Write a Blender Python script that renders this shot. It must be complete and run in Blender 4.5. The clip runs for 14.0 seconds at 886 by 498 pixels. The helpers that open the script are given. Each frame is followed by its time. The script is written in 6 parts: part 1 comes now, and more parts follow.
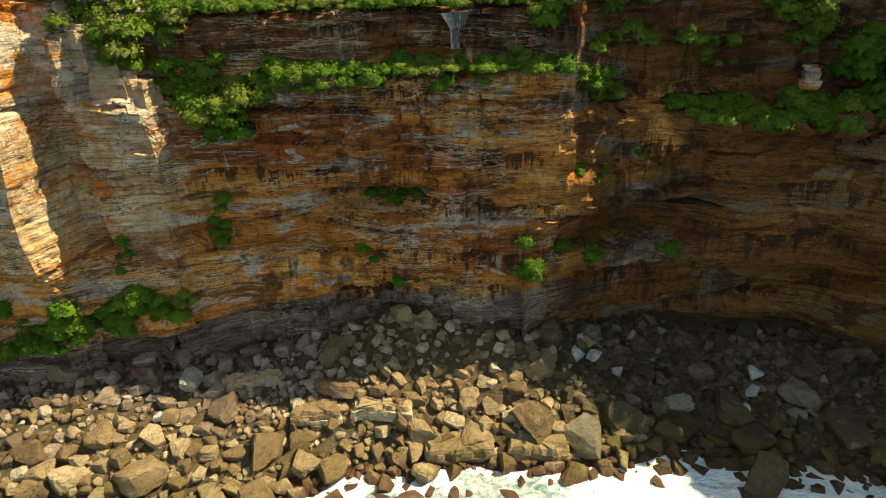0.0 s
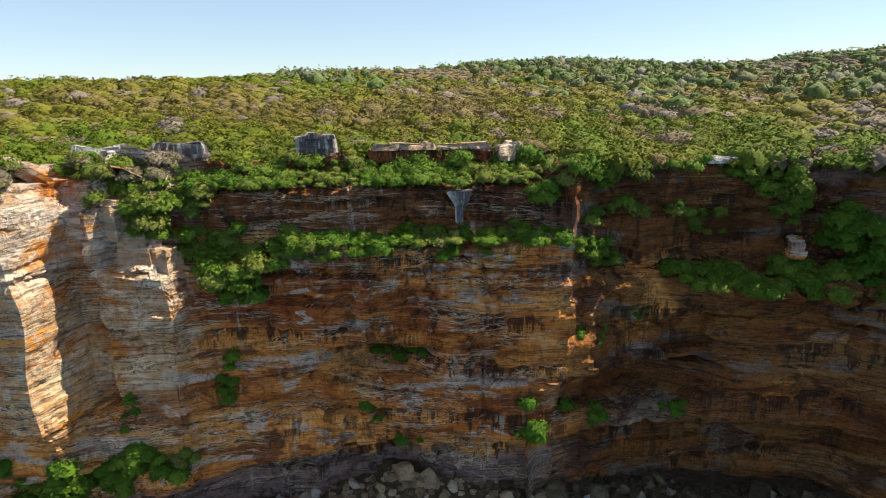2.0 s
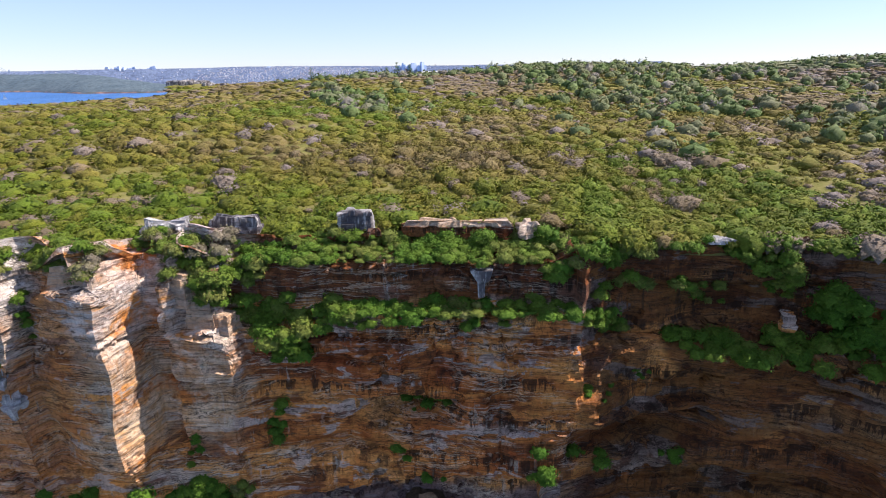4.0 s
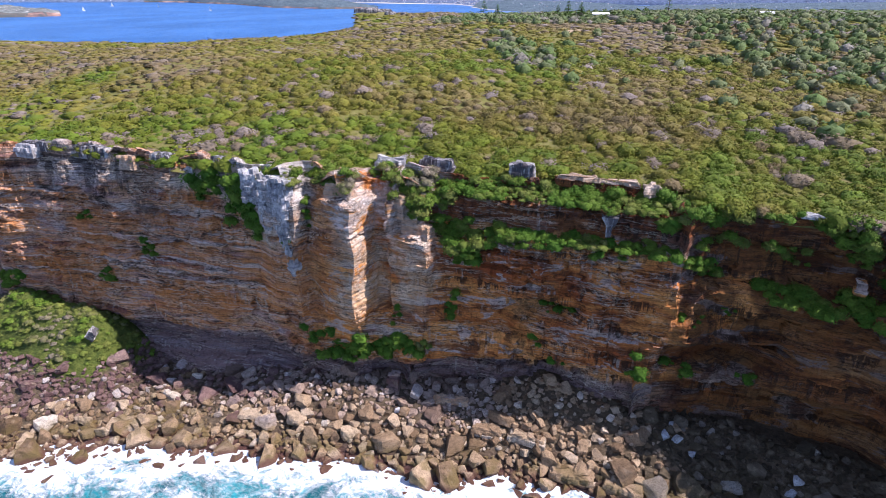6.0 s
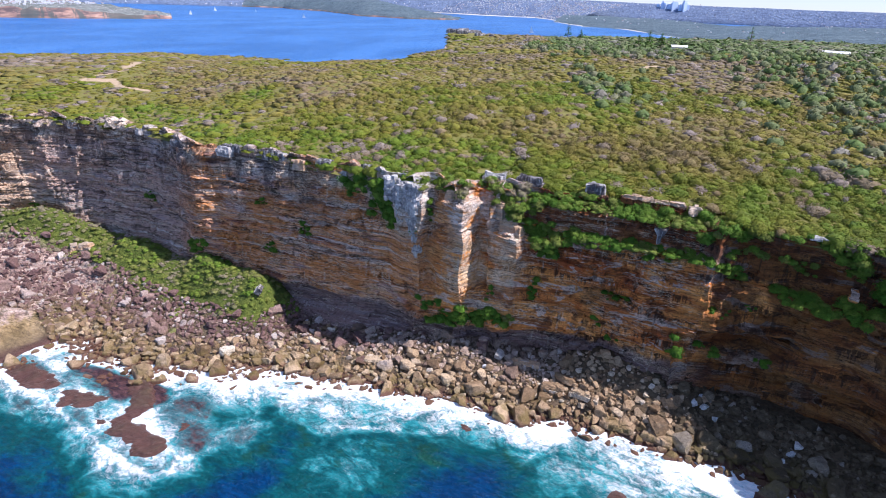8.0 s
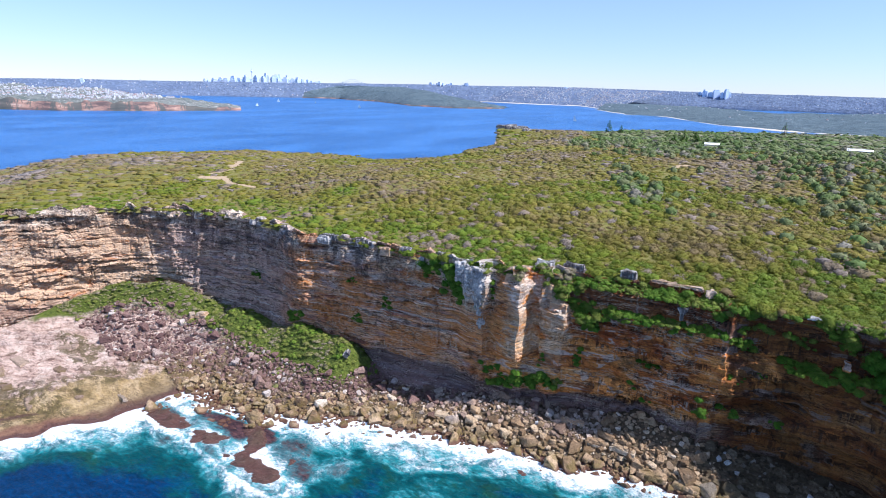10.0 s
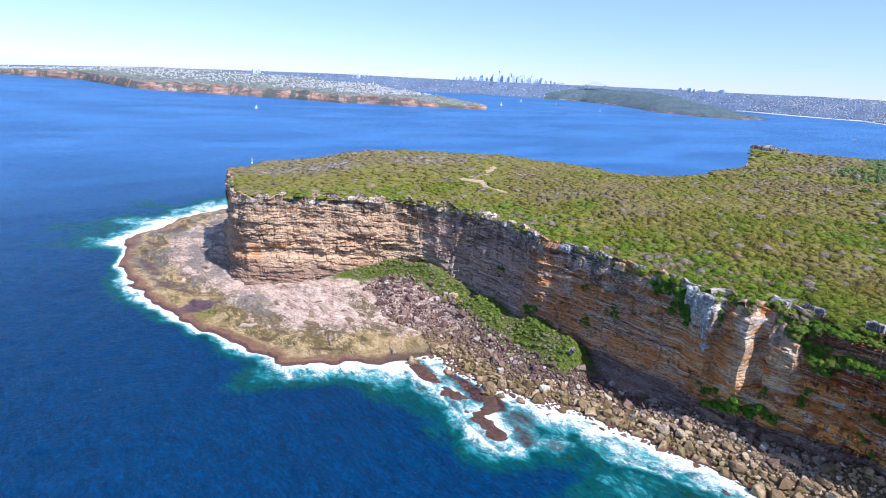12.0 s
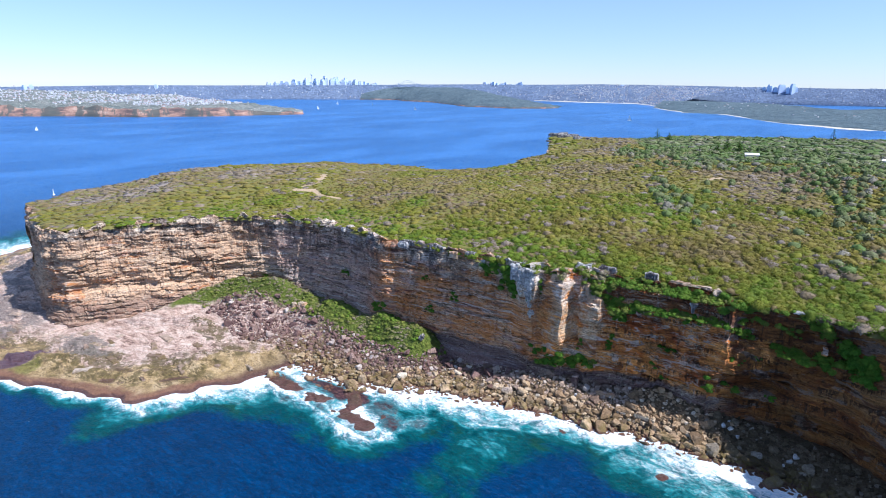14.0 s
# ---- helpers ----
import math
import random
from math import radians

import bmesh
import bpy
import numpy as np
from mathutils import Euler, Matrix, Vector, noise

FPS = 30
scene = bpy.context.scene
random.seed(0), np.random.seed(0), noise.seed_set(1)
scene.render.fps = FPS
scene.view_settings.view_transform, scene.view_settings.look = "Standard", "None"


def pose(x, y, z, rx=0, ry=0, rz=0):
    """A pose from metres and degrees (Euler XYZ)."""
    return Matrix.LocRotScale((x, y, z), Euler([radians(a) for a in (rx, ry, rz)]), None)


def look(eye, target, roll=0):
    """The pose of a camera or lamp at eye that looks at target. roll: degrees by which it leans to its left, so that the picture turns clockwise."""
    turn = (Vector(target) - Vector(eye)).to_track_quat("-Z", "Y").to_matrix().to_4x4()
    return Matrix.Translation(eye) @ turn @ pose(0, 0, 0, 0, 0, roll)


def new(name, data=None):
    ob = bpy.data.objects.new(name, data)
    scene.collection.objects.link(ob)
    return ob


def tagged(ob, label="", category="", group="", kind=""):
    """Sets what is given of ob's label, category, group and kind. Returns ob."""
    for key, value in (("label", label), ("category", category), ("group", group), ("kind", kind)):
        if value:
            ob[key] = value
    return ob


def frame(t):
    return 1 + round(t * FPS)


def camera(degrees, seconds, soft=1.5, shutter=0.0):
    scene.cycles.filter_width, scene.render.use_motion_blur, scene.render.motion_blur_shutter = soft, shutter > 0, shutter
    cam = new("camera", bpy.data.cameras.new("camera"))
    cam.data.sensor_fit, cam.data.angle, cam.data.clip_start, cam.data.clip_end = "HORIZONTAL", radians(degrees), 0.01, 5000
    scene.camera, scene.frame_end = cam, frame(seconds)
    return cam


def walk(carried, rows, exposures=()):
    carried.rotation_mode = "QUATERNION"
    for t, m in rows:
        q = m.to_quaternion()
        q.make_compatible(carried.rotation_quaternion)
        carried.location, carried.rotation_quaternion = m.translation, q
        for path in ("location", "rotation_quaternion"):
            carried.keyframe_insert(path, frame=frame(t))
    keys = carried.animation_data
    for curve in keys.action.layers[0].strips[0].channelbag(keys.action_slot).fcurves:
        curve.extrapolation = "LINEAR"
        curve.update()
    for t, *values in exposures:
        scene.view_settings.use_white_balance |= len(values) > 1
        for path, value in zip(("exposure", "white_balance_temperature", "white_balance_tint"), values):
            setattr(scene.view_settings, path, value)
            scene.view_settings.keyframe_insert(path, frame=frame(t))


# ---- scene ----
cam = camera(74.51, 14.0, 1.0)
# seconds; metres east, north, up; degrees of yaw, pitch, lean to the right
PATH = [
    (0.0, 1.280, -2.487, 51.454, 1.737, -25.661, 1.742),
    (0.5, 1.370, -2.296, 51.976, 1.810, -21.280, 1.522),
    (1.0, 1.367, -2.198, 53.116, 1.602, -16.594, 1.384),
    (1.5, 1.516, -2.444, 54.846, 1.767, -14.600, 1.340),
    (2.0, 1.655, -2.612, 57.275, 2.064, -14.492, 1.276),
    (2.5, 1.891, -2.560, 60.650, 2.434, -15.131, 1.135),
    (2.7, 1.901, -2.452, 62.305, 2.549, -15.527, 1.018),
    (4.8, 3.287, -15.951, 75.371, 10.555, -20.497, 0.758),
    (5.0, 4.094, -18.679, 76.461, 13.008, -23.294, 0.565),
    (5.5, 5.255, -26.144, 79.140, 15.949, -23.889, 0.414),
    (6.0, 5.867, -35.131, 81.985, 19.808, -23.930, -0.457),
    (6.5, 7.024, -43.718, 84.846, 22.526, -24.042, -0.998),
    (7.0, 8.992, -52.645, 87.574, 24.685, -24.016, -1.436),
    (7.5, 10.679, -61.133, 90.153, 25.599, -23.898, -1.449),
    (7.7, 11.321, -64.683, 91.213, 26.066, -23.840, -1.806),
    (9.8, 21.735, -98.239, 103.104, 30.307, -15.534, -1.368),
    (10.0, 22.621, -101.406, 104.182, 31.352, -15.575, -1.464),
    (10.5, 25.149, -109.080, 106.938, 37.685, -15.791, -2.116),
    (11.0, 28.058, -116.111, 109.539, 43.356, -16.000, -2.665),
    (11.5, 31.081, -122.140, 112.133, 49.355, -16.315, -3.179),
    (12.0, 35.414, -127.857, 114.538, 53.440, -16.445, -3.263),
    (12.5, 39.323, -133.377, 115.850, 49.669, -16.286, -2.865),
    (13.0, 42.386, -137.502, 117.400, 45.619, -16.172, -2.062),
    (13.5, 43.944, -139.733, 118.695, 38.064, -15.980, -0.889),
    (14.0, 43.801, -140.348, 119.059, 36.694, -15.840, -0.451),
]
EXPOSURES = [(0.0, 0.76, 10400, -6), (0.7, 0.70, 9400, 0), (1.5, 0.68, 8000, 5), (2.7, 0.67, 7100, 9), (5.0, 0.60, 6000, 26), (7.5, 0.58, 5800, 23), (10.0, 0.54, 5700, 16), (14.0, 0.49, 5600, 13)]
walk(cam, [(t, pose(x, y, z, 0, 0, yaw) @ pose(0, 0, 0, 90 + pitch) @ pose(0, 0, 0, 0, 0, -lean)) for t, x, y, z, yaw, pitch, lean in PATH], EXPOSURES)

# ---- light ----
SUN_AZ, SUN_EL = 79.0, 51.0  # degrees clockwise from +y, degrees above the horizon
world = bpy.data.worlds.new("sky")
scene.world = world
world.use_nodes = True
wn = world.node_tree
sky = wn.nodes.new("ShaderNodeTexSky")
sky.sky_type = 'NISHITA'
sky.sun_disc = False
sky.sun_elevation, sky.sun_rotation = radians(SUN_EL), radians(SUN_AZ)
sky.air_density, sky.dust_density, sky.ozone_density = 1.0, 0.0, 2.0
background = wn.nodes["Background"]
background.inputs["Strength"].default_value = 0.09
tint = wn.nodes.new("ShaderNodeMix")
tint.data_type, tint.blend_type = 'RGBA', 'MULTIPLY'
tint.inputs[0].default_value = 1.0
tint.inputs[7].default_value = (0.86, 0.98, 1.22, 1)
wn.links.new(sky.outputs["Color"], tint.inputs[6])
haze = wn.nodes.new("ShaderNodeMix")
haze.data_type = 'RGBA'
haze.inputs[0].default_value = 0.30
haze.inputs[7].default_value = (5.0, 6.2, 7.6, 1)
wn.links.new(tint.outputs[2], haze.inputs[6])
wn.links.new(haze.outputs[2], background.inputs["Color"])
sun = new("sun", bpy.data.lights.new("sun", 'SUN'))
sun.data.energy, sun.data.angle, sun.data.color = 5.0, radians(0.5), (1.0, 0.93, 0.82)
to_sun = Vector((math.sin(radians(SUN_AZ)) * math.cos(radians(SUN_EL)), math.cos(radians(SUN_AZ)) * math.cos(radians(SUN_EL)), math.sin(radians(SUN_EL))))
sun.matrix_world = look(to_sun * 400, (0, 0, 0))


# ---- noise on arrays ----
def lattice(i, j, k, seed):
    h = (i.astype(np.int64) * 374761393 + j.astype(np.int64) * 668265263 + k.astype(np.int64) * 2147483647 + seed * 974634777) & 0xFFFFFFFF
    h = ((h ^ (h >> 13)) * 1274126177) & 0xFFFFFFFF
    h = ((h ^ (h >> 16)) * 2246822519) & 0xFFFFFFFF
    return ((h ^ (h >> 15)) & 0xFFFFFF) / 0xFFFFFF


def vnoise(x, y, z=0.0, seed=0):
    """Smooth value noise, -1 to 1."""
    x, y, z = np.broadcast_arrays(np.asarray(x, float), np.asarray(y, float), np.asarray(z, float))
    i, j, k = np.floor(x), np.floor(y), np.floor(z)
    fx, fy, fz = x - i, y - j, z - k
    fx, fy, fz = (a * a * (3 - 2 * a) for a in (fx, fy, fz))
    out = 0
    for a in (0, 1):
        for b in (0, 1):
            for c in (0, 1):
                w = (fx if a else 1 - fx) * (fy if b else 1 - fy) * (fz if c else 1 - fz)
                out = out + w * lattice(i + a, j + b, k + c, seed)
    return 2 * out - 1


def fbm(x, y, z=0.0, seed=0, octaves=3):
    out, amp = 0, 1.0
    for o in range(octaves):
        out = out + amp * vnoise(np.asarray(x) * 2 ** o, np.asarray(y) * 2 ** o, np.asarray(z) * 2 ** o, seed + o * 17)
        amp *= 0.5
    return out


def step01(a, b, x):
    t = np.clip((np.asarray(x, float) - a) / (b - a), 0, 1)
    return t * t * (3 - 2 * t)


def line_distance(x, y, pts, closed=False):
    """Distance from each (x, y) to a polyline."""
    best = np.full(np.shape(x), 1e9)
    pts = list(pts) + ([pts[0]] if closed else [])
    for (ax, ay), (bx, by) in zip(pts[:-1], pts[1:]):
        dx, dy = bx - ax, by - ay
        t = np.clip(((x - ax) * dx + (y - ay) * dy) / (dx * dx + dy * dy), 0, 1)
        best = np.minimum(best, np.hypot(x - ax - t * dx, y - ay - t * dy))
    return best


def inside(x, y, poly):
    odd = np.zeros(np.shape(x), bool)
    for (ax, ay), (bx, by) in zip(poly, poly[1:] + poly[:1]):
        cross = (ay > y) != (by > y)
        with np.errstate(divide="ignore", invalid="ignore"):
            odd ^= cross & (x < (bx - ax) * (y - ay) / (by - ay if by != ay else 1e-9) + ax)
    return odd


# ---- mesh helpers ----
def mesh_from(name, verts, faces, mats, smooth=False, attrs=None, slots=None):
    """A mesh from arrays; faces is an (n, 3) or (n, 4) array or a list of both."""
    groups = faces if isinstance(faces, list) else [faces]
    groups = [np.asarray(g, np.int32) for g in groups if len(g)]
    me = bpy.data.meshes.new(name)
    verts = np.asarray(verts, np.float32)
    me.vertices.add(len(verts))
    me.vertices.foreach_set("co", verts.ravel())
    loops = np.concatenate([g.ravel() for g in groups])
    sizes = np.concatenate([np.full(len(g), g.shape[1], np.int32) for g in groups])
    me.loops.add(len(loops))
    me.loops.foreach_set("vertex_index", loops)
    me.polygons.add(len(sizes))
    me.polygons.foreach_set("loop_start", np.concatenate([[0], np.cumsum(sizes)[:-1]]).astype(np.int32))
    me.polygons.foreach_set("loop_total", sizes)
    me.polygons.foreach_set("use_smooth", np.full(len(sizes), smooth))
    if slots is not None:
        me.polygons.foreach_set("material_index", np.asarray(slots, np.int32))
    for key, values in (attrs or {}).items():
        layer = me.attributes.new(key, 'FLOAT', 'POINT')
        layer.data.foreach_set("value", np.asarray(values, np.float32))
    for m in (mats if isinstance(mats, (list, tuple)) else [mats]):
        me.materials.append(m)
    me.update(calc_edges=True)
    me.validate()
    return me


def grid_faces(rows, cols):
    a = np.arange(rows * cols).reshape(rows, cols)
    return np.stack([a[:-1, :-1], a[:-1, 1:], a[1:, 1:], a[1:, :-1]], -1).reshape(-1, 4)


def grid_mesh(name, X, Y, Z, mat, keep=None, smooth=True, attrs=None, flip=False):
    faces = grid_faces(*X.shape)
    if keep is not None:
        faces = faces[keep.ravel()[faces].any(1)]
    if flip:
        faces = faces[:, ::-1]
    used = np.unique(faces)
    remap = np.full(X.size, -1)
    remap[used] = np.arange(len(used))
    verts = np.stack([X.ravel(), Y.ravel(), Z.ravel()], 1)[used]
    at = {k: v.ravel()[used] for k, v in (attrs or {}).items()}
    return mesh_from(name, verts, remap[faces], mat, smooth, at)


def part(name, me, parent, label=""):
    ob = new(name, me)
    ob.parent = parent
    return tagged(ob, label)


def thing(name, label, category, group="", kind="", at=(0, 0, 0)):
    ob = new(name)
    ob.location = at
    ob.empty_display_size = 0.5
    return tagged(ob, label, category, group, kind)


def box_mesh(name, mat, sx, sy, sz, z0=0.0, bevel=0.0):
    bm = bmesh.new()
    bmesh.ops.create_cube(bm, size=1.0)
    bmesh.ops.scale(bm, verts=bm.verts, vec=(sx, sy, sz))
    bmesh.ops.translate(bm, verts=bm.verts, vec=(0, 0, z0 + sz / 2))
    if bevel:
        bmesh.ops.bevel(bm, geom=bm.edges, offset=bevel, segments=1, affect='EDGES')
    me = bpy.data.meshes.new(name)
    bm.to_mesh(me)
    bm.free()
    me.materials.append(mat)
    return me


# ---- materials ----
class Shade:
    """A small builder for node materials in world metres."""

    def __init__(self, name, rough=0.85, spec=0.3):
        self.mat = bpy.data.materials.new(name)
        self.mat.use_nodes = True
        self.t = self.mat.node_tree
        self.bsdf = self.t.nodes["Principled BSDF"]
        self.bsdf.inputs["Roughness"].default_value = rough
        self.bsdf.inputs["Specular IOR Level"].default_value = spec
        self.pos = self.node("ShaderNodeNewGeometry").outputs["Position"]

    def node(self, kind):
        return self.t.nodes.new(kind)

    def put(self, socket, value):
        if isinstance(value, bpy.types.NodeSocket):
            self.t.links.new(value, socket)
        elif isinstance(value, tuple) and len(value) == 3 and socket.type == 'RGBA':
            socket.default_value = (*value, 1)
        else:
            socket.default_value = value

    def noise(self, scale, detail=4.0, rough=0.55, distort=0.0, vector=None):
        m = self.node("ShaderNodeMapping")
        self.put(m.inputs["Vector"], vector or self.pos)
        m.inputs["Scale"].default_value = scale if isinstance(scale, tuple) else (scale, scale, scale)
        n = self.node("ShaderNodeTexNoise")
        self.put(n.inputs["Vector"], m.outputs["Vector"])
        n.inputs["Scale"].default_value = 1.0
        n.inputs["Detail"].default_value, n.inputs["Roughness"].default_value, n.inputs["Distortion"].default_value = detail, rough, distort
        return n.outputs["Fac"]

    def ramp(self, fac, *stops):
        r = self.node("ShaderNodeValToRGB")
        e = r.color_ramp.elements
        while len(e) < len(stops):
            e.new(0.5)
        for el, (p, c) in zip(e, stops):
            el.position = p
            el.color = (*c, 1) if isinstance(c, tuple) else (c, c, c, 1)
        self.put(r.inputs["Fac"], fac)
        return r.outputs["Color"]

    def mix(self, fac, a, b, blend='MIX'):
        n = self.node("ShaderNodeMix")
        n.data_type, n.blend_type = 'RGBA', blend
        self.put(n.inputs[0], fac)
        self.put(n.inputs[6], a)
        self.put(n.inputs[7], b)
        return n.outputs[2]

    def math(self, op, a, b=0.0, c=0.0, clamp=False):
        n = self.node("ShaderNodeMath")
        n.operation, n.use_clamp = op, clamp
        self.put(n.inputs[0], a)
        self.put(n.inputs[1], b)
        self.put(n.inputs[2], c)
        return n.outputs[0]

    def span(self, v, a, b, c=0.0, d=1.0):
        n = self.node("ShaderNodeMapRange")
        n.interpolation_type = 'SMOOTHSTEP'
        self.put(n.inputs["Value"], v)
        for key, val in zip(("From Min", "From Max", "To Min", "To Max"), (a, b, c, d)):
            n.inputs[key].default_value = val
        return n.outputs["Result"]

    def axis(self, k, vector=None):
        n = self.node("ShaderNodeSeparateXYZ")
        self.put(n.inputs[0], vector or self.pos)
        return n.outputs[k]

    def attr(self, name):
        n = self.node("ShaderNodeAttribute")
        n.attribute_name = name
        return n.outputs["Fac"]

    def island(self):
        return self.node("ShaderNodeNewGeometry").outputs["Random Per Island"]

    def obrand(self):
        return self.node("ShaderNodeObjectInfo").outputs["Random"]

    def spot(self, x, y, rx, ry, ragged=1.7):
        """1 inside an uneven patch of the ground, 0 outside."""
        u = self.math('MULTIPLY_ADD', self.axis(0), 1 / rx, -x / rx)
        v = self.math('MULTIPLY_ADD', self.axis(1), 1 / ry, -y / ry)
        d = self.math('ADD', self.math('MULTIPLY', u, u), self.math('MULTIPLY', v, v))
        d = self.math('ADD', d, self.math('MULTIPLY_ADD', self.noise(0.16, 6, 0.7), 4 * ragged, -2 * ragged))
        return self.span(d, 1.15, 0.75)

    def done(self, color, height=None, strength=0.5, distance=0.2, rough=None):
        self.put(self.bsdf.inputs["Base Color"], color)
        if rough is not None:
            self.put(self.bsdf.inputs["Roughness"], rough)
        if height is not None:
            b = self.node("ShaderNodeBump")
            b.inputs["Strength"].default_value, b.inputs["Distance"].default_value = strength, distance
            self.put(b.inputs["Height"], height)
            self.t.links.new(b.outputs["Normal"], self.bsdf.inputs["Normal"])
        return self.mat


def sandstone(name, stain=1.0, pale=0.0, zones=True):
    s = Shade(name, 0.9, 0.15)
    x, z = s.axis(0), s.axis(2)
    big = s.noise((0.045, 0.045, 0.13), 5, 0.6, 0.8)
    color = s.ramp(big, (0.30, (0.34, 0.090, 0.026)), (0.42, (0.56, 0.195, 0.050)), (0.52, (0.71, 0.30, 0.080)), (0.62, (0.74, 0.385, 0.145)), (0.74, (0.70, 0.48, 0.32)))
    beds = s.noise((0.035, 0.035, 0.42), 4, 0.58, 1.0)
    color = s.mix(0.75, color, s.ramp(beds, (0.30, (0.50, 0.40, 0.34)), (0.45, (0.92, 0.88, 0.82)), (0.58, (1.05, 1.05, 1.05)), (0.70, (1.2, 1.2, 1.2))), 'MULTIPLY')
    patch = s.span(s.noise((0.085, 0.085, 0.27), 5, 0.64, 0.6), 0.55 - 0.10 * pale, 0.575 - 0.03 * pale)
    color = s.mix(s.math('MULTIPLY', patch, 0.7), color, s.mix(s.noise(0.7, 4), (0.38, 0.34, 0.31), (0.64, 0.59, 0.54)))
    red = s.span(s.noise((0.11, 0.11, 0.26), 5, 0.62, 0.8), 0.545, 0.60)
    color = s.mix(s.math('MULTIPLY', red, 0.8 - 0.5 * pale), color, (0.17, 0.052, 0.020))
    if zones:
        # red wall between the two ledges, purple shale in the undercut foot, cove wall's black stain deepened to paint
        # in its enclosed shade
        wob = s.math('MULTIPLY_ADD', s.noise(0.16, 4), 5.0, -2.5)
        zz, xx = s.math('ADD', z, wob), s.math('ADD', x, s.math('MULTIPLY', wob, 2.0))
        wall = s.math('MULTIPLY', s.math('MULTIPLY', s.span(xx, -36, -31), s.span(xx, 17, 14)), s.span(zz, 42.0, 43.5))
        color = s.mix(s.math('MULTIPLY', wall, 0.85), color, s.mix(s.noise((0.5, 0.5, 0.08), 4), (0.085, 0.024, 0.015), (0.28, 0.085, 0.028)))
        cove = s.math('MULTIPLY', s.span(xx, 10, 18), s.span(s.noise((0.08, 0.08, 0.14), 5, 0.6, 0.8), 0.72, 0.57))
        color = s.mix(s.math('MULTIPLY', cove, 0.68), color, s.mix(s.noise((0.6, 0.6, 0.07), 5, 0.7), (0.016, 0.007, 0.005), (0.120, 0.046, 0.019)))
        # the long western wall: even beds of tan, orange and purple-grey, paling to cream at the point
        west = s.span(xx, -46, -66)
        strata = s.noise((0.026, 0.026, 0.34), 5, 0.62, 1.0)
        layers = s.ramp(strata, (0.34, (0.19, 0.095, 0.10)), (0.41, (0.46, 0.18, 0.085)), (0.47, (0.68, 0.31, 0.115)), (0.51, (0.50, 0.335, 0.27)), (0.55, (0.66, 0.38, 0.175)), (0.60, (0.36, 0.19, 0.155)), (0.70, (0.69, 0.55, 0.46)))
        color = s.mix(s.math('MULTIPLY', west, 0.9), color, layers)
        rust = s.math('MULTIPLY', s.math('MULTIPLY', west, s.span(xx, -240, -200, 0.4, 1.0)), s.span(s.noise((0.040, 0.040, 0.15), 6, 0.66, 0.7), 0.47, 0.54))
        color = s.mix(s.math('MULTIPLY', rust, 0.85), color, s.mix(s.noise((0.3, 0.3, 0.9), 5, 0.7), (0.36, 0.12, 0.04), (0.68, 0.29, 0.075)))
        slate = s.math('MULTIPLY', s.math('MULTIPLY', s.span(xx, -70, -90), s.span(xx, -225, -205)), s.math('MAXIMUM', s.math('MULTIPLY', s.span(s.noise((0.025, 0.025, 0.07), 5, 0.62, 0.6), 0.54, 0.60), 0.3), s.math('MULTIPLY', s.span(xx, -125, -150), 0.75)))
        color = s.mix(s.math('MULTIPLY', slate, 0.8), color, s.mix(s.noise((0.05, 0.05, 0.5), 5, 0.65, 0.6), (0.27, 0.23, 0.23), (0.56, 0.52, 0.51)))
        ash = s.math('MULTIPLY', west, s.span(s.noise((0.035, 0.035, 0.45), 7, 0.7, 0.6), 0.55, 0.60))
        color = s.mix(s.math('MULTIPLY', ash, 0.65), color, (0.66, 0.60, 0.53))
        cream = s.math('MULTIPLY', s.span(xx, -195, -222), s.span(s.noise((0.05, 0.05, 0.20), 5, 0.62, 0.8), 0.38, 0.47))
        color = s.mix(s.math('MULTIPLY', cream, 0.85), color, s.mix(s.noise((0.15, 0.15, 0.5), 6, 0.7), (0.46, 0.27, 0.15), (0.80, 0.63, 0.46)))
        toe = s.math('MULTIPLY', s.span(xx, -190, -205), s.span(zz, 16, 11))
        color = s.mix(s.math('MULTIPLY', toe, 0.75), color, s.mix(s.noise((0.1, 0.1, 0.7), 5, 0.65), (0.17, 0.10, 0.085), (0.42, 0.28, 0.21)))
        cap = s.math('MULTIPLY', west, s.span(zz, 43.5, 46.5))
        color = s.mix(s.math('MULTIPLY', cap, s.span(s.noise((0.05, 0.05, 0.12), 4), 0.38, 0.52)), color, s.mix(s.span(s.noise((0.07, 0.07, 0.25), 5, 0.65), 0.44, 0.54), (0.40, 0.26, 0.17), (0.70, 0.58, 0.46)))
        upper = s.math('MULTIPLY', s.math('MULTIPLY', s.span(zz, 41.5, 45), s.math('MULTIPLY', s.span(xx, -50, -62), s.span(xx, -170, -155))), s.span(s.noise((0.06, 0.06, 0.06), 3), 0.42, 0.58))
        color = s.mix(s.math('MULTIPLY', upper, 0.8), color, s.mix(s.noise((0.25, 0.25, 0.7), 5, 0.7), (0.30, 0.28, 0.29), (0.62, 0.59, 0.56)))
        damp = s.math('MULTIPLY', s.math('MULTIPLY', west, s.span(zz, 31, 44)), s.math('MULTIPLY', s.span(s.noise((0.30, 0.30, 0.02), 5, 0.7, 0.3), 0.48, 0.55), s.span(s.noise(0.035, 3), 0.38, 0.52)))
        color = s.mix(s.math('MULTIPLY', damp, 0.65), color, (0.055, 0.045, 0.050))
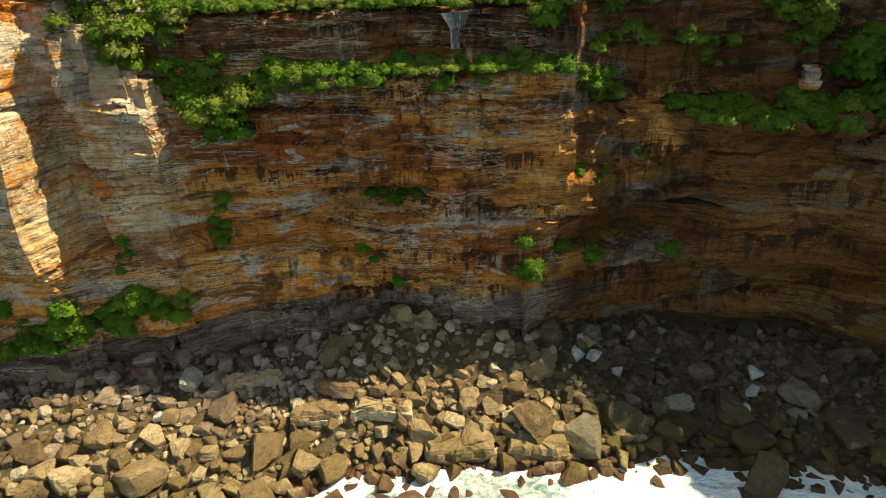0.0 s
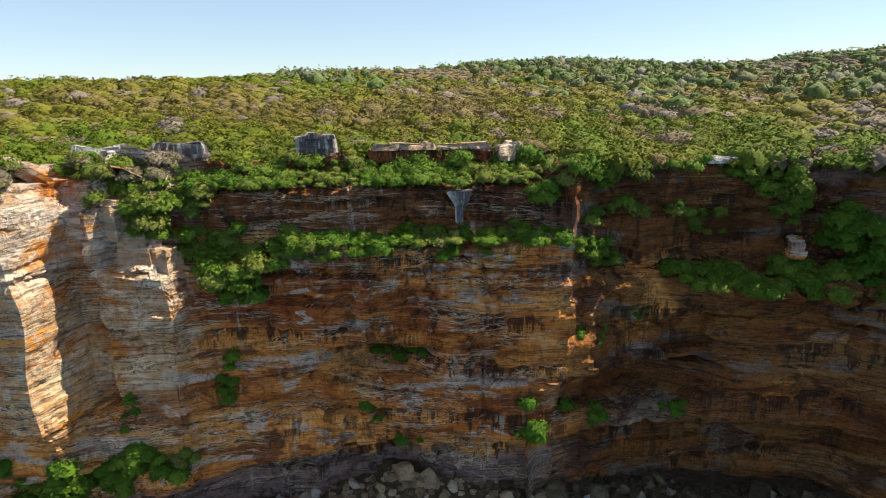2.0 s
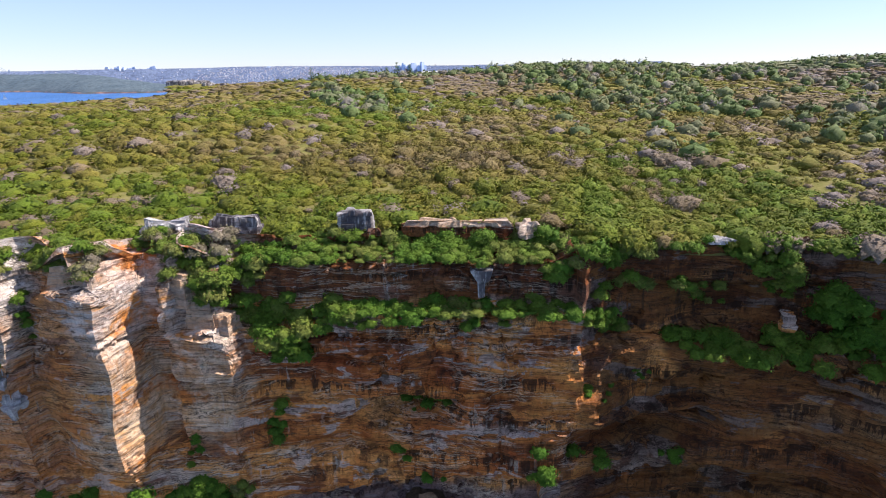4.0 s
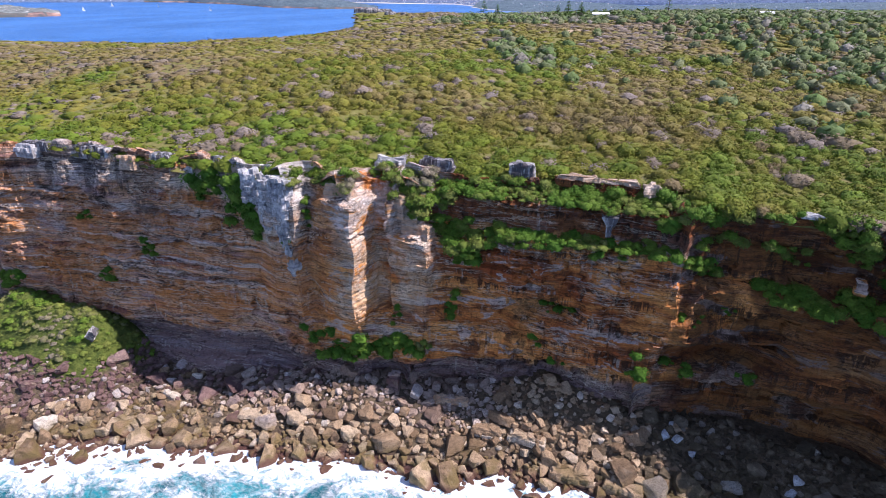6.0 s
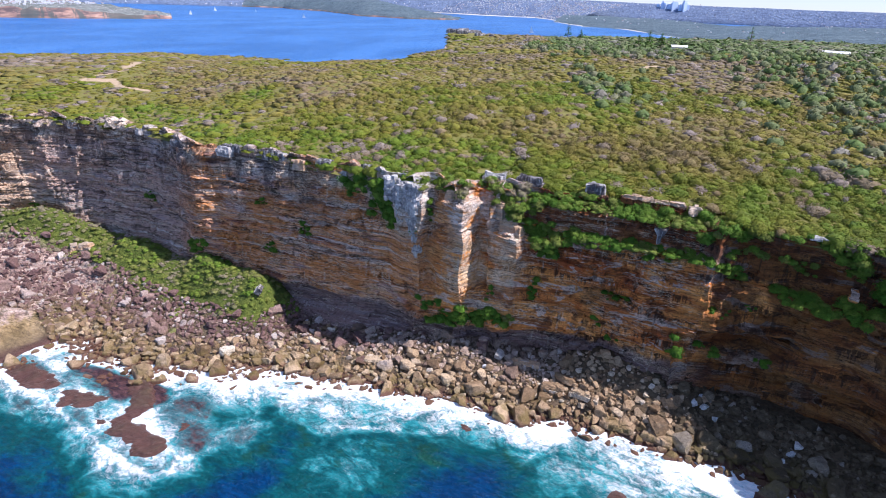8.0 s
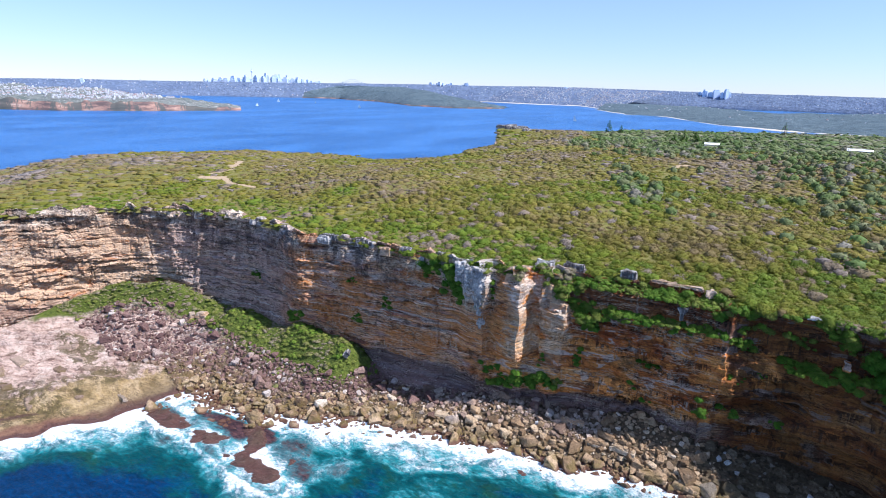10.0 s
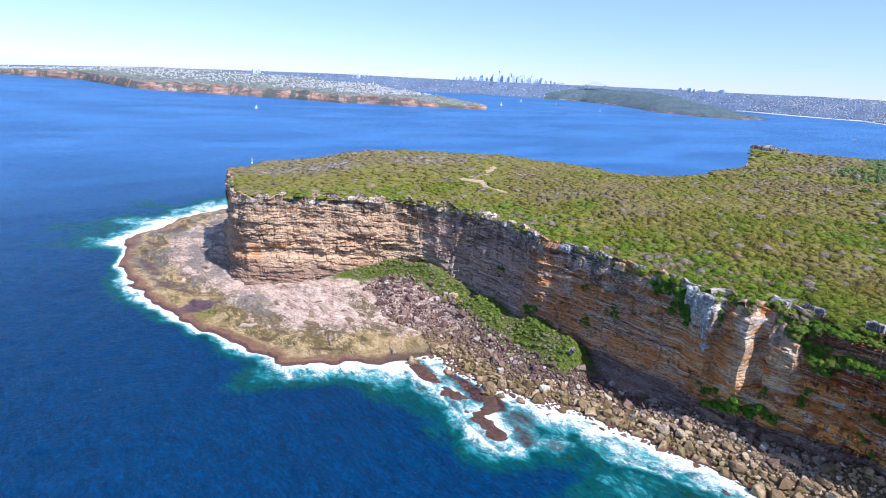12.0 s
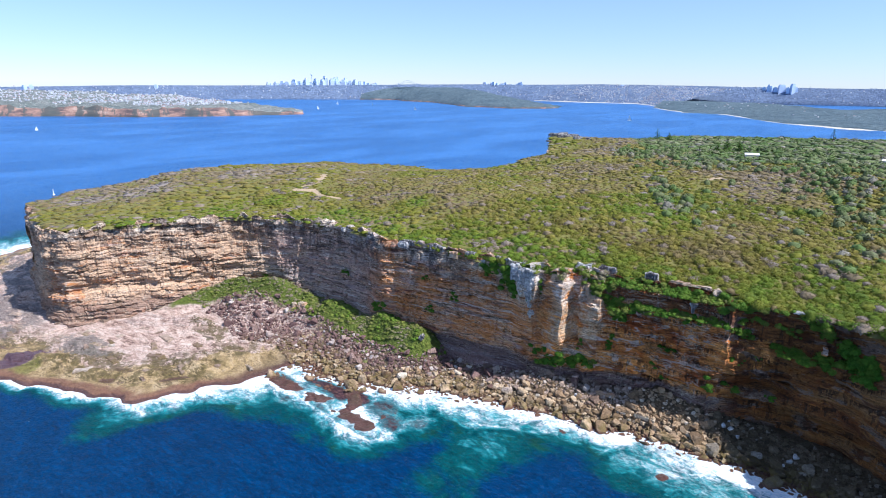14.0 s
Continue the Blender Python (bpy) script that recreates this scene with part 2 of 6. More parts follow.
        # bold bedding joints, drawn dark to paint in the shade of undercuts
        parting_shade = s.math('MULTIPLY', s.math('MULTIPLY', west, s.span(xx, -230, -195, 0.3, 1.0)), s.span(s.math('ABSOLUTE', s.math('ADD', s.noise((0.020, 0.020, 0.24), 6, 0.62, 0.9), -0.5)), 0.016, 0.003))
        color = s.mix(s.math('MULTIPLY', parting_shade, 0.8), color, (0.045, 0.026, 0.020))
        shale = s.math('MULTIPLY', s.span(zz, 14.0, 12.0), s.math('MULTIPLY', s.span(xx, -150, -134), s.span(xx, 20, 8)))
        color = s.mix(s.math('MULTIPLY', shale, 0.85), color, s.mix(s.noise((0.2, 0.2, 0.9), 5), (0.13, 0.092, 0.10), (0.27, 0.21, 0.215)))
        white_top = s.math('MULTIPLY', s.math('MULTIPLY', s.span(xx, -51, -54), s.span(xx, -70, -64)), s.span(zz, 34, 39))
        stack = s.math('MULTIPLY', s.math('MULTIPLY', s.span(xx, -28, -31), s.span(xx, -50, -44)), s.span(zz, 20, 29))
        prow = s.math('MULTIPLY', s.math('MAXIMUM', white_top, s.math('MULTIPLY', stack, 0.85)), s.span(s.noise((0.14, 0.14, 0.25), 5, 0.65), 0.40, 0.52))
        color = s.mix(s.math('MULTIPLY', prow, 0.85), color, s.mix(s.span(s.noise((0.3, 0.3, 0.8), 5, 0.65), 0.40, 0.60), s.mix(s.span(zz, 36, 44), (0.50, 0.33, 0.18), (0.46, 0.40, 0.34)), s.mix(s.span(zz, 36, 44), (0.76, 0.63, 0.46), (0.76, 0.72, 0.66))))
        dry = s.span(xx, -25, -33, 0.0, 0.92)
        wetted = s.math('MAXIMUM', s.math('MULTIPLY_ADD', dry, -1.0, 1.0), s.math('MULTIPLY', s.span(zz, 42, 47), 0.7))
    else:
        wetted = 0.7
    open_face = s.span(s.math('ADD', x, s.math('MULTIPLY', s.noise(0.2, 4), 6.0)), 20, 12, 0.12, 1.0) if zones else 1.0
    line = s.span(s.noise((0.05, 0.05, 2.6), 4, 0.6, 0.4), 0.36, 0.44)
    color = s.mix(s.math('MULTIPLY_ADD', line, -0.30, 0.30), color, (0.07, 0.04, 0.025))
    hang = s.span(s.noise((0.09, 0.09, 0.16), 4, 0.6, 0.6), 0.48, 0.58)
    streak = s.span(s.noise((0.75, 0.75, 0.06), 7, 0.78, 0.4), 0.49, 0.535)
    color = s.mix(s.math('MULTIPLY', s.math('MULTIPLY', s.math('MULTIPLY', streak, hang), wetted), 0.66 * stain), color, (0.030, 0.020, 0.013))
    # dark fringes of uneven length hanging from the edges of the thick beds
    fall = s.math('FRACT', s.math('MULTIPLY', s.math('ADD', z, s.math('MULTIPLY_ADD', s.noise((0.05, 0.05, 0.02), 3), 9.0, s.math('MULTIPLY', x, -0.02))), 1 / 6.3))
    fringe = s.span(s.math('MULTIPLY_ADD', s.noise((0.85, 0.85, 0.03), 6, 0.75), 2.4, s.math('ADD', fall, -1.2)), 0.78, 0.92)
    color = s.mix(s.math('MULTIPLY', s.math('MULTIPLY', s.math('MULTIPLY', fringe, s.span(s.noise((0.08, 0.08, 0.15), 3), 0.46, 0.56)), wetted), 0.85 * stain), color, (0.035, 0.017, 0.010))
    white = s.math('MULTIPLY', s.span(s.noise((1.1, 1.1, 0.12), 4, 0.6), 0.57, 0.64), s.span(s.noise(0.15, 3), 0.48, 0.6))
    color = s.mix(s.math('MULTIPLY', s.math('MULTIPLY', white, open_face), 0.55), color, (0.52, 0.47, 0.40))
    # thin ledges catching the light, painted as pale level lines
    shelf = s.span(s.math('ABSOLUTE', s.math('ADD', s.noise((0.045, 0.045, 0.62), 3, 0.5, 0.9), -0.52)), 0.014, 0.004)
    color = s.mix(s.math('MULTIPLY', s.math('MULTIPLY', shelf, s.span(s.noise(0.11, 4), 0.48, 0.60)), s.math('MULTIPLY', open_face, 0.5)), color, (0.60, 0.54, 0.45))
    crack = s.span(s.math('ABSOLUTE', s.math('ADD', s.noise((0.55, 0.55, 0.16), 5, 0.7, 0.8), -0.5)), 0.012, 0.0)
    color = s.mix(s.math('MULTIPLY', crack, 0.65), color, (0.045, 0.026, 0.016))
    # narrow dark bedding lines that paint in the shadow under ledges
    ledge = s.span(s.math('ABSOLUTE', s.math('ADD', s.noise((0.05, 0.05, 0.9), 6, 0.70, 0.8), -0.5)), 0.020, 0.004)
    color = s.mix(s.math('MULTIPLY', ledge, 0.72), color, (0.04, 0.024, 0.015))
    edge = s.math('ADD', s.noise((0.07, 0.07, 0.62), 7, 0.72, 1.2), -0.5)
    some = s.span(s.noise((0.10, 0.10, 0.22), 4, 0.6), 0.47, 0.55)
    # pale line that paints sunlight on the ledge tops
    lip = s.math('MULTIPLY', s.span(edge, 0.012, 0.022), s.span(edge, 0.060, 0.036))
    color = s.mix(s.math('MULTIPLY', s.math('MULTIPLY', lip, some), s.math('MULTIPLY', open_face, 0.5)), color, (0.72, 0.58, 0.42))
    # dark line beside each pale one: the ledge's shadow as colour
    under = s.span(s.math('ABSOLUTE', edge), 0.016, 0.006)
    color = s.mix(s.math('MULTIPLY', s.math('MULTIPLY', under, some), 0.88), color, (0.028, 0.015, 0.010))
    strata_fine = s.noise((0.22, 0.22, 2.0), 5, 0.66, 0.9)
    color = s.mix(0.3, color, s.ramp(strata_fine, (0.34, 0.40), (0.42, 0.95), (0.58, 1.05), (0.68, 1.35)), 'MULTIPLY')
    if pale:
        color = s.mix(0.55 * pale, color, s.mix(s.noise((0.4, 0.4, 1.0), 5, 0.65), (0.38, 0.29, 0.20), (0.64, 0.54, 0.41)))
    grain = s.noise(1.8, 7, 0.75)
    color = s.mix(0.65, color, s.ramp(grain, (0.30, 0.46), (0.5, 1.0), (0.7, 1.3)), 'MULTIPLY')
    h = s.math('ADD', s.math('MULTIPLY', s.noise((0.35, 0.35, 1.1), 5, 0.62, 0.6), 1.0), s.math('MULTIPLY_ADD', grain, 0.5, s.math('MULTIPLY', strata_fine, 0.6)))
    return s.done(color, h, 1.0, 0.45)


def rock(name, tones):
    s = Shade(name, 0.88, 0.25)
    pick = s.math('FRACT', s.math('ADD', s.island(), s.obrand()))
    color = s.ramp(pick, *tones)
    g = s.math('MULTIPLY_ADD', s.noise(3.6, 7, 0.78), 0.5, s.math('MULTIPLY', s.noise((0.9, 0.9, 1.8), 6, 0.72), 0.5))
    color = s.mix(0.75, color, s.ramp(g, (0.36, 0.28), (0.5, 0.95), (0.62, 1.3)), 'MULTIPLY')
    split = s.span(s.math('ABSOLUTE', s.math('ADD', s.noise((0.5, 0.5, 1.3), 5, 0.7, 0.8), -0.5)), 0.014, 0.0)
    color = s.mix(s.math('MULTIPLY', split, 0.7), color, (0.05, 0.035, 0.02))
    lichen = s.span(s.noise(0.55, 5, 0.65), 0.58, 0.66)
    color = s.mix(s.math('MULTIPLY', lichen, 0.45), color, (0.36, 0.28, 0.19))
    algae = s.math('MULTIPLY', s.span(s.axis(2), 4.2, 1.2), s.span(s.noise(0.35, 4), 0.40, 0.58))
    color = s.mix(s.math('MULTIPLY', algae, 0.7), color, (0.16, 0.12, 0.035))
    wet = s.span(s.math('ADD', s.axis(2), s.math('MULTIPLY', s.noise(0.4, 3), -1.6)), 0.5, -0.5)
    color = s.mix(s.math('MULTIPLY', wet, 0.85), color, (0.115, 0.048, 0.034))
    rough = s.math('MULTIPLY_ADD', wet, -0.45, 0.88)
    return s.done(color, g, 1.0, 0.7, rough)


def leaves(name, tones, bright=0.20):
    s = Shade(name, 0.7, 0.2)
    tone = s.math('ADD', s.attr("tint"), s.math('MULTIPLY_ADD', s.noise(0.9, 3), 0.24, -0.12))
    color = s.ramp(tone, *tones)
    twig = s.noise(4.2, 6, 0.78)
    color = s.mix(0.85, color, s.ramp(twig, (0.34, 0.66), (0.48, 0.97), (0.62, 1.26)), 'MULTIPLY')
    lum = s.math('MULTIPLY_ADD', s.island(), 2 * bright, 1 - bright)
    g = s.node("ShaderNodeCombineColor")
    for k in range(3):
        s.put(g.inputs[k], lum)
    color = s.mix(1.0, color, g.outputs[0], 'MULTIPLY')
    return s.done(color, twig, 0.8, 0.3)


HEATH = ((0.0, (0.098, 0.148, 0.010)), (0.18, (0.142, 0.150, 0.014)), (0.36, (0.176, 0.148, 0.026)), (0.58, (0.186, 0.138, 0.062)), (0.78, (0.215, 0.172, 0.135)), (1.0, (0.27, 0.228, 0.205)))
# scrub greens turned bluish, which also puts the haze over them into colour
SCRUB = ((0.0, (0.075, 0.130, 0.026)), (0.35, (0.110, 0.150, 0.045)), (0.65, (0.160, 0.165, 0.080)), (1.0, (0.225, 0.200, 0.175)))
LUSH = ((0.0, (0.055, 0.140, 0.010)), (0.4, (0.105, 0.180, 0.016)), (0.75, (0.160, 0.175, 0.036)), (1.0, (0.22, 0.185, 0.125)))
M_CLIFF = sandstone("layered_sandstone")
M_PALE = sandstone("pale_weathered_sandstone", 0.45, 1.0, False)


def m_rim(name, lift, stain):
    s = Shade(name, 0.85, 0.2)
    c = s.ramp(s.noise((0.35, 0.35, 0.8), 6, 0.7), (0.32, (0.14 + lift, 0.12 + lift, 0.11 + lift)), (0.44, (0.30 + lift, 0.285 + lift, 0.28 + lift)), (0.56, (0.52 + lift, 0.50 + lift, 0.47 + lift)), (0.72, (0.48 + lift, 0.38 + lift, 0.27 + lift)))
    run = s.math('MULTIPLY', s.span(s.noise((1.3, 1.3, 0.10), 5, 0.7), 0.43, 0.51), s.span(s.noise(0.25, 3), 0.36, 0.50))
    c = s.mix(s.math('MULTIPLY', run, stain), c, (0.06, 0.05, 0.055))
    c = s.mix(0.6, c, s.ramp(s.noise(2.4, 6, 0.7), (0.28, 0.35), (0.7, 1.15)), 'MULTIPLY')
    return s.done(c, s.noise((1.2, 1.2, 2.6), 6, 0.7), 0.9, 0.3)


M_SCARP = sandstone("dark_stained_sandstone", 1.0, 0.0, False)
M_RIM = m_rim("blue_grey_rim_rock", 0.0, 0.85)
M_WHITE_ROCK = m_rim("white_jagged_rock", 0.17, 0.45)
M_BOULDER = rock("boulder_sandstone", ((0.0, (0.185, 0.118, 0.066)), (0.30, (0.33, 0.222, 0.130)), (0.6, (0.46, 0.326, 0.198)), (0.88, (0.575, 0.44, 0.295)), (1.0, (0.76, 0.66, 0.53))))
M_PURPLE = rock("purple_brown_sandstone", ((0.0, (0.12, 0.068, 0.064)), (0.5, (0.225, 0.135, 0.12)), (0.86, (0.33, 0.225, 0.19)), (1.0, (0.62, 0.55, 0.50))))
# grey-brown cove boulders, with the cove's shade darkened into their base colour
M_COVE = rock("cove_shade_boulders", ((0.0, (0.06, 0.045, 0.026)), (0.5, (0.13, 0.098, 0.058)), (0.9, (0.20, 0.155, 0.10)), (1.0, (0.34, 0.30, 0.25))))
M_SCREE = rock("pinkish_broken_sandstone", ((0.0, (0.20, 0.135, 0.10)), (0.4, (0.33, 0.235, 0.175)), (0.75, (0.46, 0.35, 0.275)), (0.93, (0.56, 0.46, 0.38)), (1.0, (0.72, 0.66, 0.60))))
M_CHALK = rock("pale_fresh_sandstone", ((0.0, (0.55, 0.56, 0.58)), (1.0, (0.66, 0.66, 0.66))))
M_HEATH = leaves("heath_foliage", HEATH)
M_LUSH = leaves("ledge_foliage", LUSH)
M_SCRUB = leaves("scrub_foliage", SCRUB)


def m_plain(name, color, rough=0.6, vary=0.25, scale=2.0):
    s = Shade(name, rough)
    dark = tuple(c * (1 - vary) for c in color)
    return s.done(s.mix(s.noise(scale, 4), dark, tuple(min(1, c * (1 + vary)) for c in color)))


def m_under():
    s = Shade("undergrowth", 0.9, 0.15)
    c = s.ramp(s.noise(0.5, 5, 0.65), (0.3, (0.13, 0.13, 0.03)), (0.55, (0.18, 0.165, 0.05)), (0.75, (0.22, 0.18, 0.10)))
    sand = s.span(s.attr("sand"), 0.3, 0.6)
    c = s.mix(sand, c, s.ramp(s.noise(1.2, 4), (0.3, (0.36, 0.26, 0.16)), (0.7, (0.46, 0.35, 0.23))))
    return s.done(c, s.noise(1.5, 5), 0.6, 0.3)


def m_shore():
    s = Shade("shore_rock", 0.85, 0.3)
    x, z = s.axis(0), s.axis(2)
    wander = s.math('MULTIPLY_ADD', s.noise(0.055, 9, 0.76, 0.4), 44.0, -22.0)
    d = s.math('ADD', s.attr("inland"), wander)  # metres from the waterline, unevenly
    n = s.noise((0.09, 0.20, 1.6), 9, 0.76, 0.6)
    dry = s.ramp(n, (0.38, (0.17, 0.105, 0.085)), (0.43, (0.42, 0.285, 0.225)), (0.50, (0.58, 0.425, 0.345)), (0.62, (0.72, 0.58, 0.49)))
    ochre = s.ramp(s.noise(0.12, 7, 0.72, 0.8), (0.34, (0.24, 0.17, 0.075)), (0.5, (0.44, 0.315, 0.155)), (0.66, (0.58, 0.44, 0.26)))
    c = s.mix(s.math('MULTIPLY', s.span(d, 22, 26), s.span(x, -150, -165)), ochre, dry)
    # weedy film on the outer benches, in ragged flecks
    band = s.math('MULTIPLY', s.span(d, 4, 10), s.span(d, 42, 24))
    fleck = s.span(s.noise((0.16, 0.28, 0.3), 9, 0.80, 0.5), 0.485, 0.505)
    film = s.math('MULTIPLY', s.math('MULTIPLY', band, fleck), s.span(s.noise(0.035, 3), 0.42, 0.52))
    for px, py, prx, pry in ((-202, 1, 13, 6), (-212, -46, 17, 11), (-186, -30, 12, 8), (-176, -3, 9, 4)):
        film = s.math('MAXIMUM', film, s.math('MULTIPLY', s.spot(px, py, prx, pry), s.span(s.noise(0.30, 9, 0.80), 0.45, 0.475)))
    c = s.mix(s.math('MULTIPLY', film, 0.85), c, s.mix(s.noise(0.3, 4), (0.060, 0.050, 0.022), (0.15, 0.115, 0.035)))
    c = s.mix(s.math('MULTIPLY', s.spot(-234, -42, 15, 8), 0.7), c, (0.19, 0.175, 0.16))
    # wet grey sheets of the western bench
    sheet = s.math('MULTIPLY', s.span(x, -262, -285), s.span(s.noise((0.06, 0.10, 0.1), 6, 0.68), 0.47, 0.55))
    c = s.mix(s.math('MULTIPLY', sheet, 0.7), c, (0.17, 0.155, 0.15))
    pool = s.spot(-243, -66, 6, 12, 0.6)
    c = s.mix(s.math('MULTIPLY', pool, 0.9), c, (0.095, 0.052, 0.085))
    alga = s.math('MULTIPLY', s.spot(-232, -66, 9, 6, 1.0), s.math('MULTIPLY_ADD', pool, -1.0, 1.0))
    c = s.mix(s.math('MULTIPLY', alga, 0.65), c, (0.16, 0.165, 0.025))
    for size, thin in (((0.06, 0.13, 0.1), 0.010), ((0.13, 0.30, 0.2), 0.012)):
        seam = s.span(s.math('ABSOLUTE', s.math('ADD', s.noise(size, 7, 0.72, 0.6), -0.5)), thin, 0.0)
        c = s.mix(s.math('MULTIPLY', seam, 0.75), c, (0.075, 0.045, 0.032))
    rim = s.span(s.math('MULTIPLY_ADD', wander, -0.75, d), 7.5, 3.5)
    c = s.mix(s.math('MULTIPLY', rim, 0.85), c, s.mix(s.noise(0.5, 5, 0.7), (0.12, 0.050, 0.034), (0.26, 0.125, 0.085)))
    wet = s.span(s.math('ADD', z, s.math('MULTIPLY', s.noise(0.3, 4), -1.0)), 0.75, 0.15)
    c = s.mix(s.math('MULTIPLY', wet, 0.88), c, s.mix(s.noise(0.4, 5, 0.7), (0.055, 0.026, 0.026), (0.15, 0.075, 0.062)))
    c = s.mix(0.8, c, s.ramp(s.noise((0.7, 1.2, 1.0), 8, 0.78), (0.32, 0.38), (0.5, 1.0), (0.66, 1.25)), 'MULTIPLY')
    # ground among the boulders, coloured dark to paint in the shaded gaps
    gap_ground = s.math('MULTIPLY', s.span(x, -165, -145), s.span(z, 0.2, 1.2))
    c = s.mix(s.math('MULTIPLY', gap_ground, 0.8), c, s.ramp(s.noise(1.3, 6, 0.7), (0.35, (0.035, 0.024, 0.016)), (0.6, (0.11, 0.080, 0.055)), (0.75, (0.24, 0.19, 0.14))))
    green = s.ramp(s.noise(0.9, 5, 0.7), (0.3, (0.05, 0.08, 0.012)), (0.6, (0.13, 0.16, 0.024)), (0.8, (0.20, 0.19, 0.06)))
    c = s.mix(s.span(s.math('ADD', s.attr("green"), s.math('MULTIPLY_ADD', s.noise(0.25, 4), 0.6, -0.3)), 0.35, 0.6), c, green)
    rough = s.math('MULTIPLY_ADD', s.math('MAXIMUM', wet, pool), -0.55, 0.85)
    return s.done(c, s.noise((0.5, 1.0, 2.0), 7, 0.75), 1.0, 0.9, rough)


def m_sea():
    s = Shade("sea_water", 0.12, 0.10)
    d = s.attr("surf")  # distance from the rocks over the width of the surf there
    swirl = s.noise((0.055, 0.075, 0.1), 5, 0.60, 1.3)
    curl = s.noise((0.17, 0.22, 0.2), 7, 0.66, 1.8)
    fine = s.noise((0.55, 0.70, 0.5), 7, 0.74, 1.2)
    x, y = s.axis(0), s.axis(1)
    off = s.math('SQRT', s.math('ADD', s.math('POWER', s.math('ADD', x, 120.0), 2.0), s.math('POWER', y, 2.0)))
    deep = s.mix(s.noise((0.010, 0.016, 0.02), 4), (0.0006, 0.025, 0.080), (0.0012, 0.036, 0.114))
    # sky reflection on the far water, painted as a paler base colour
    far_sheen = s.mix(s.span(s.noise((0.007, 0.003, 0.02), 6, 0.62, 0.8), 0.36, 0.64), (0.022, 0.100, 0.275), (0.044, 0.155, 0.39))
    c = s.mix(s.span(off, 130, 800), deep, far_sheen)
    # how much air is stirred into the water: 1 and more is foam, 0 is clear
    air = s.math('MULTIPLY_ADD', d, -1.05, 1.72)
    air = s.math('ADD', air, s.math('MULTIPLY_ADD', swirl, 4.4, -2.2))
    air = s.math('ADD', air, s.math('MULTIPLY_ADD', curl, 1.5, -0.75))
    c = s.mix(s.math('MULTIPLY', s.span(air, -2.6, -0.8), 0.92), c, s.mix(swirl, (0.001, 0.042, 0.058), (0.004, 0.085, 0.080)))
    weed = s.math('MULTIPLY', s.span(air, -1.6, -0.8), s.span(s.noise((0.07, 0.09, 0.1), 5, 0.65), 0.54, 0.64))
    c = s.mix(s.math('MULTIPLY', weed, 0.6), c, (0.010, 0.050, 0.022))
    shoal = s.attr("shoal")
    c = s.mix(s.math('MULTIPLY', s.span(s.math('ADD', shoal, s.math('MULTIPLY_ADD', curl, 1.3, -0.65)), 0.38, 0.62), 0.9), c, s.mix(s.span(fine, 0.38, 0.62), (0.030, 0.016, 0.024), (0.115, 0.050, 0.050)))
    air = s.math('ADD', air, s.math('MULTIPLY', s.span(s.math('ADD', shoal, s.math('MULTIPLY_ADD', curl, 1.3, -0.65)), 0.45, 0.85), -1.2))
    milk = s.span(air, -0.75, 1.0)
    c = s.mix(milk, c, s.mix(s.span(curl, 0.38, 0.62), (0.006, 0.16, 0.20), (0.05, 0.43, 0.48)))
    calm = s.span(air, 0.2, -1.2, 0.2, 0.8)
    # lit and dark sides of the ripples are multiplied into the colour
    c = s.mix(calm, c, s.ramp(s.noise((0.10, 0.26, 0.2), 5, 0.62, 0.6), (0.32, 0.72), (0.5, 1.0), (0.68, 1.32)), 'MULTIPLY')
    c = s.mix(calm, c, s.ramp(s.noise((0.42, 0.95, 0.5), 4, 0.66, 0.5), (0.34, 0.62), (0.5, 1.0), (0.64, 1.5)), 'MULTIPLY')
    vein = s.span(s.math('ABSOLUTE', s.math('ADD', s.noise((0.30, 0.40, 0.3), 6, 0.68, 2.0), -0.5)), 0.035, 0.0)
    lace = s.math('MULTIPLY', s.math('MULTIPLY', vein, s.span(air, -0.3, 0.7)), 0.35)
    dense = s.span(s.math('ADD', air, s.math('MULTIPLY_ADD', fine, 3.0, -1.5)), 0.30, 1.5)
    caps = s.math('MULTIPLY', s.math('MULTIPLY', s.span(s.noise((0.22, 0.40, 0.2), 5, 0.68), 0.715, 0.75), s.span(off, 420, 240)), 0.75)
    foam = s.math('MAXIMUM', s.math('MAXIMUM', dense, lace), caps)
    c = s.mix(foam, c, s.mix(s.span(fine, 0.36, 0.56), (0.60, 0.78, 0.84), (0.92, 0.93, 0.94)))
    rough = s.math('MULTIPLY_ADD', foam, 0.35, 0.35)
    h = s.math('ADD', s.math('ADD', s.noise((0.20, 0.32, 0.3), 6, 0.65), s.math('MULTIPLY', s.noise((0.9, 1.4, 1.0), 4, 0.6), 0.3)), s.math('MULTIPLY', foam, 0.3))
    return s.done(c, h, 0.9, 1.6, rough)


def m_farcliff():
    s = Shade("far_cliff", 0.9)
    c = s.ramp(s.noise((0.012, 0.012, 0.07), 8, 0.72), (0.40, (0.10, 0.075, 0.075)), (0.48, (0.22, 0.14, 0.12)), (0.56, (0.36, 0.22, 0.165)), (0.68, (0.50, 0.39, 0.33)))
    gully = s.span(s.noise((0.016, 0.016, 0.004), 6, 0.74), 0.48, 0.53)
    c = s.mix(s.math('MULTIPLY', gully, 0.85), c, (0.075, 0.09, 0.085))
    return s.done(c)


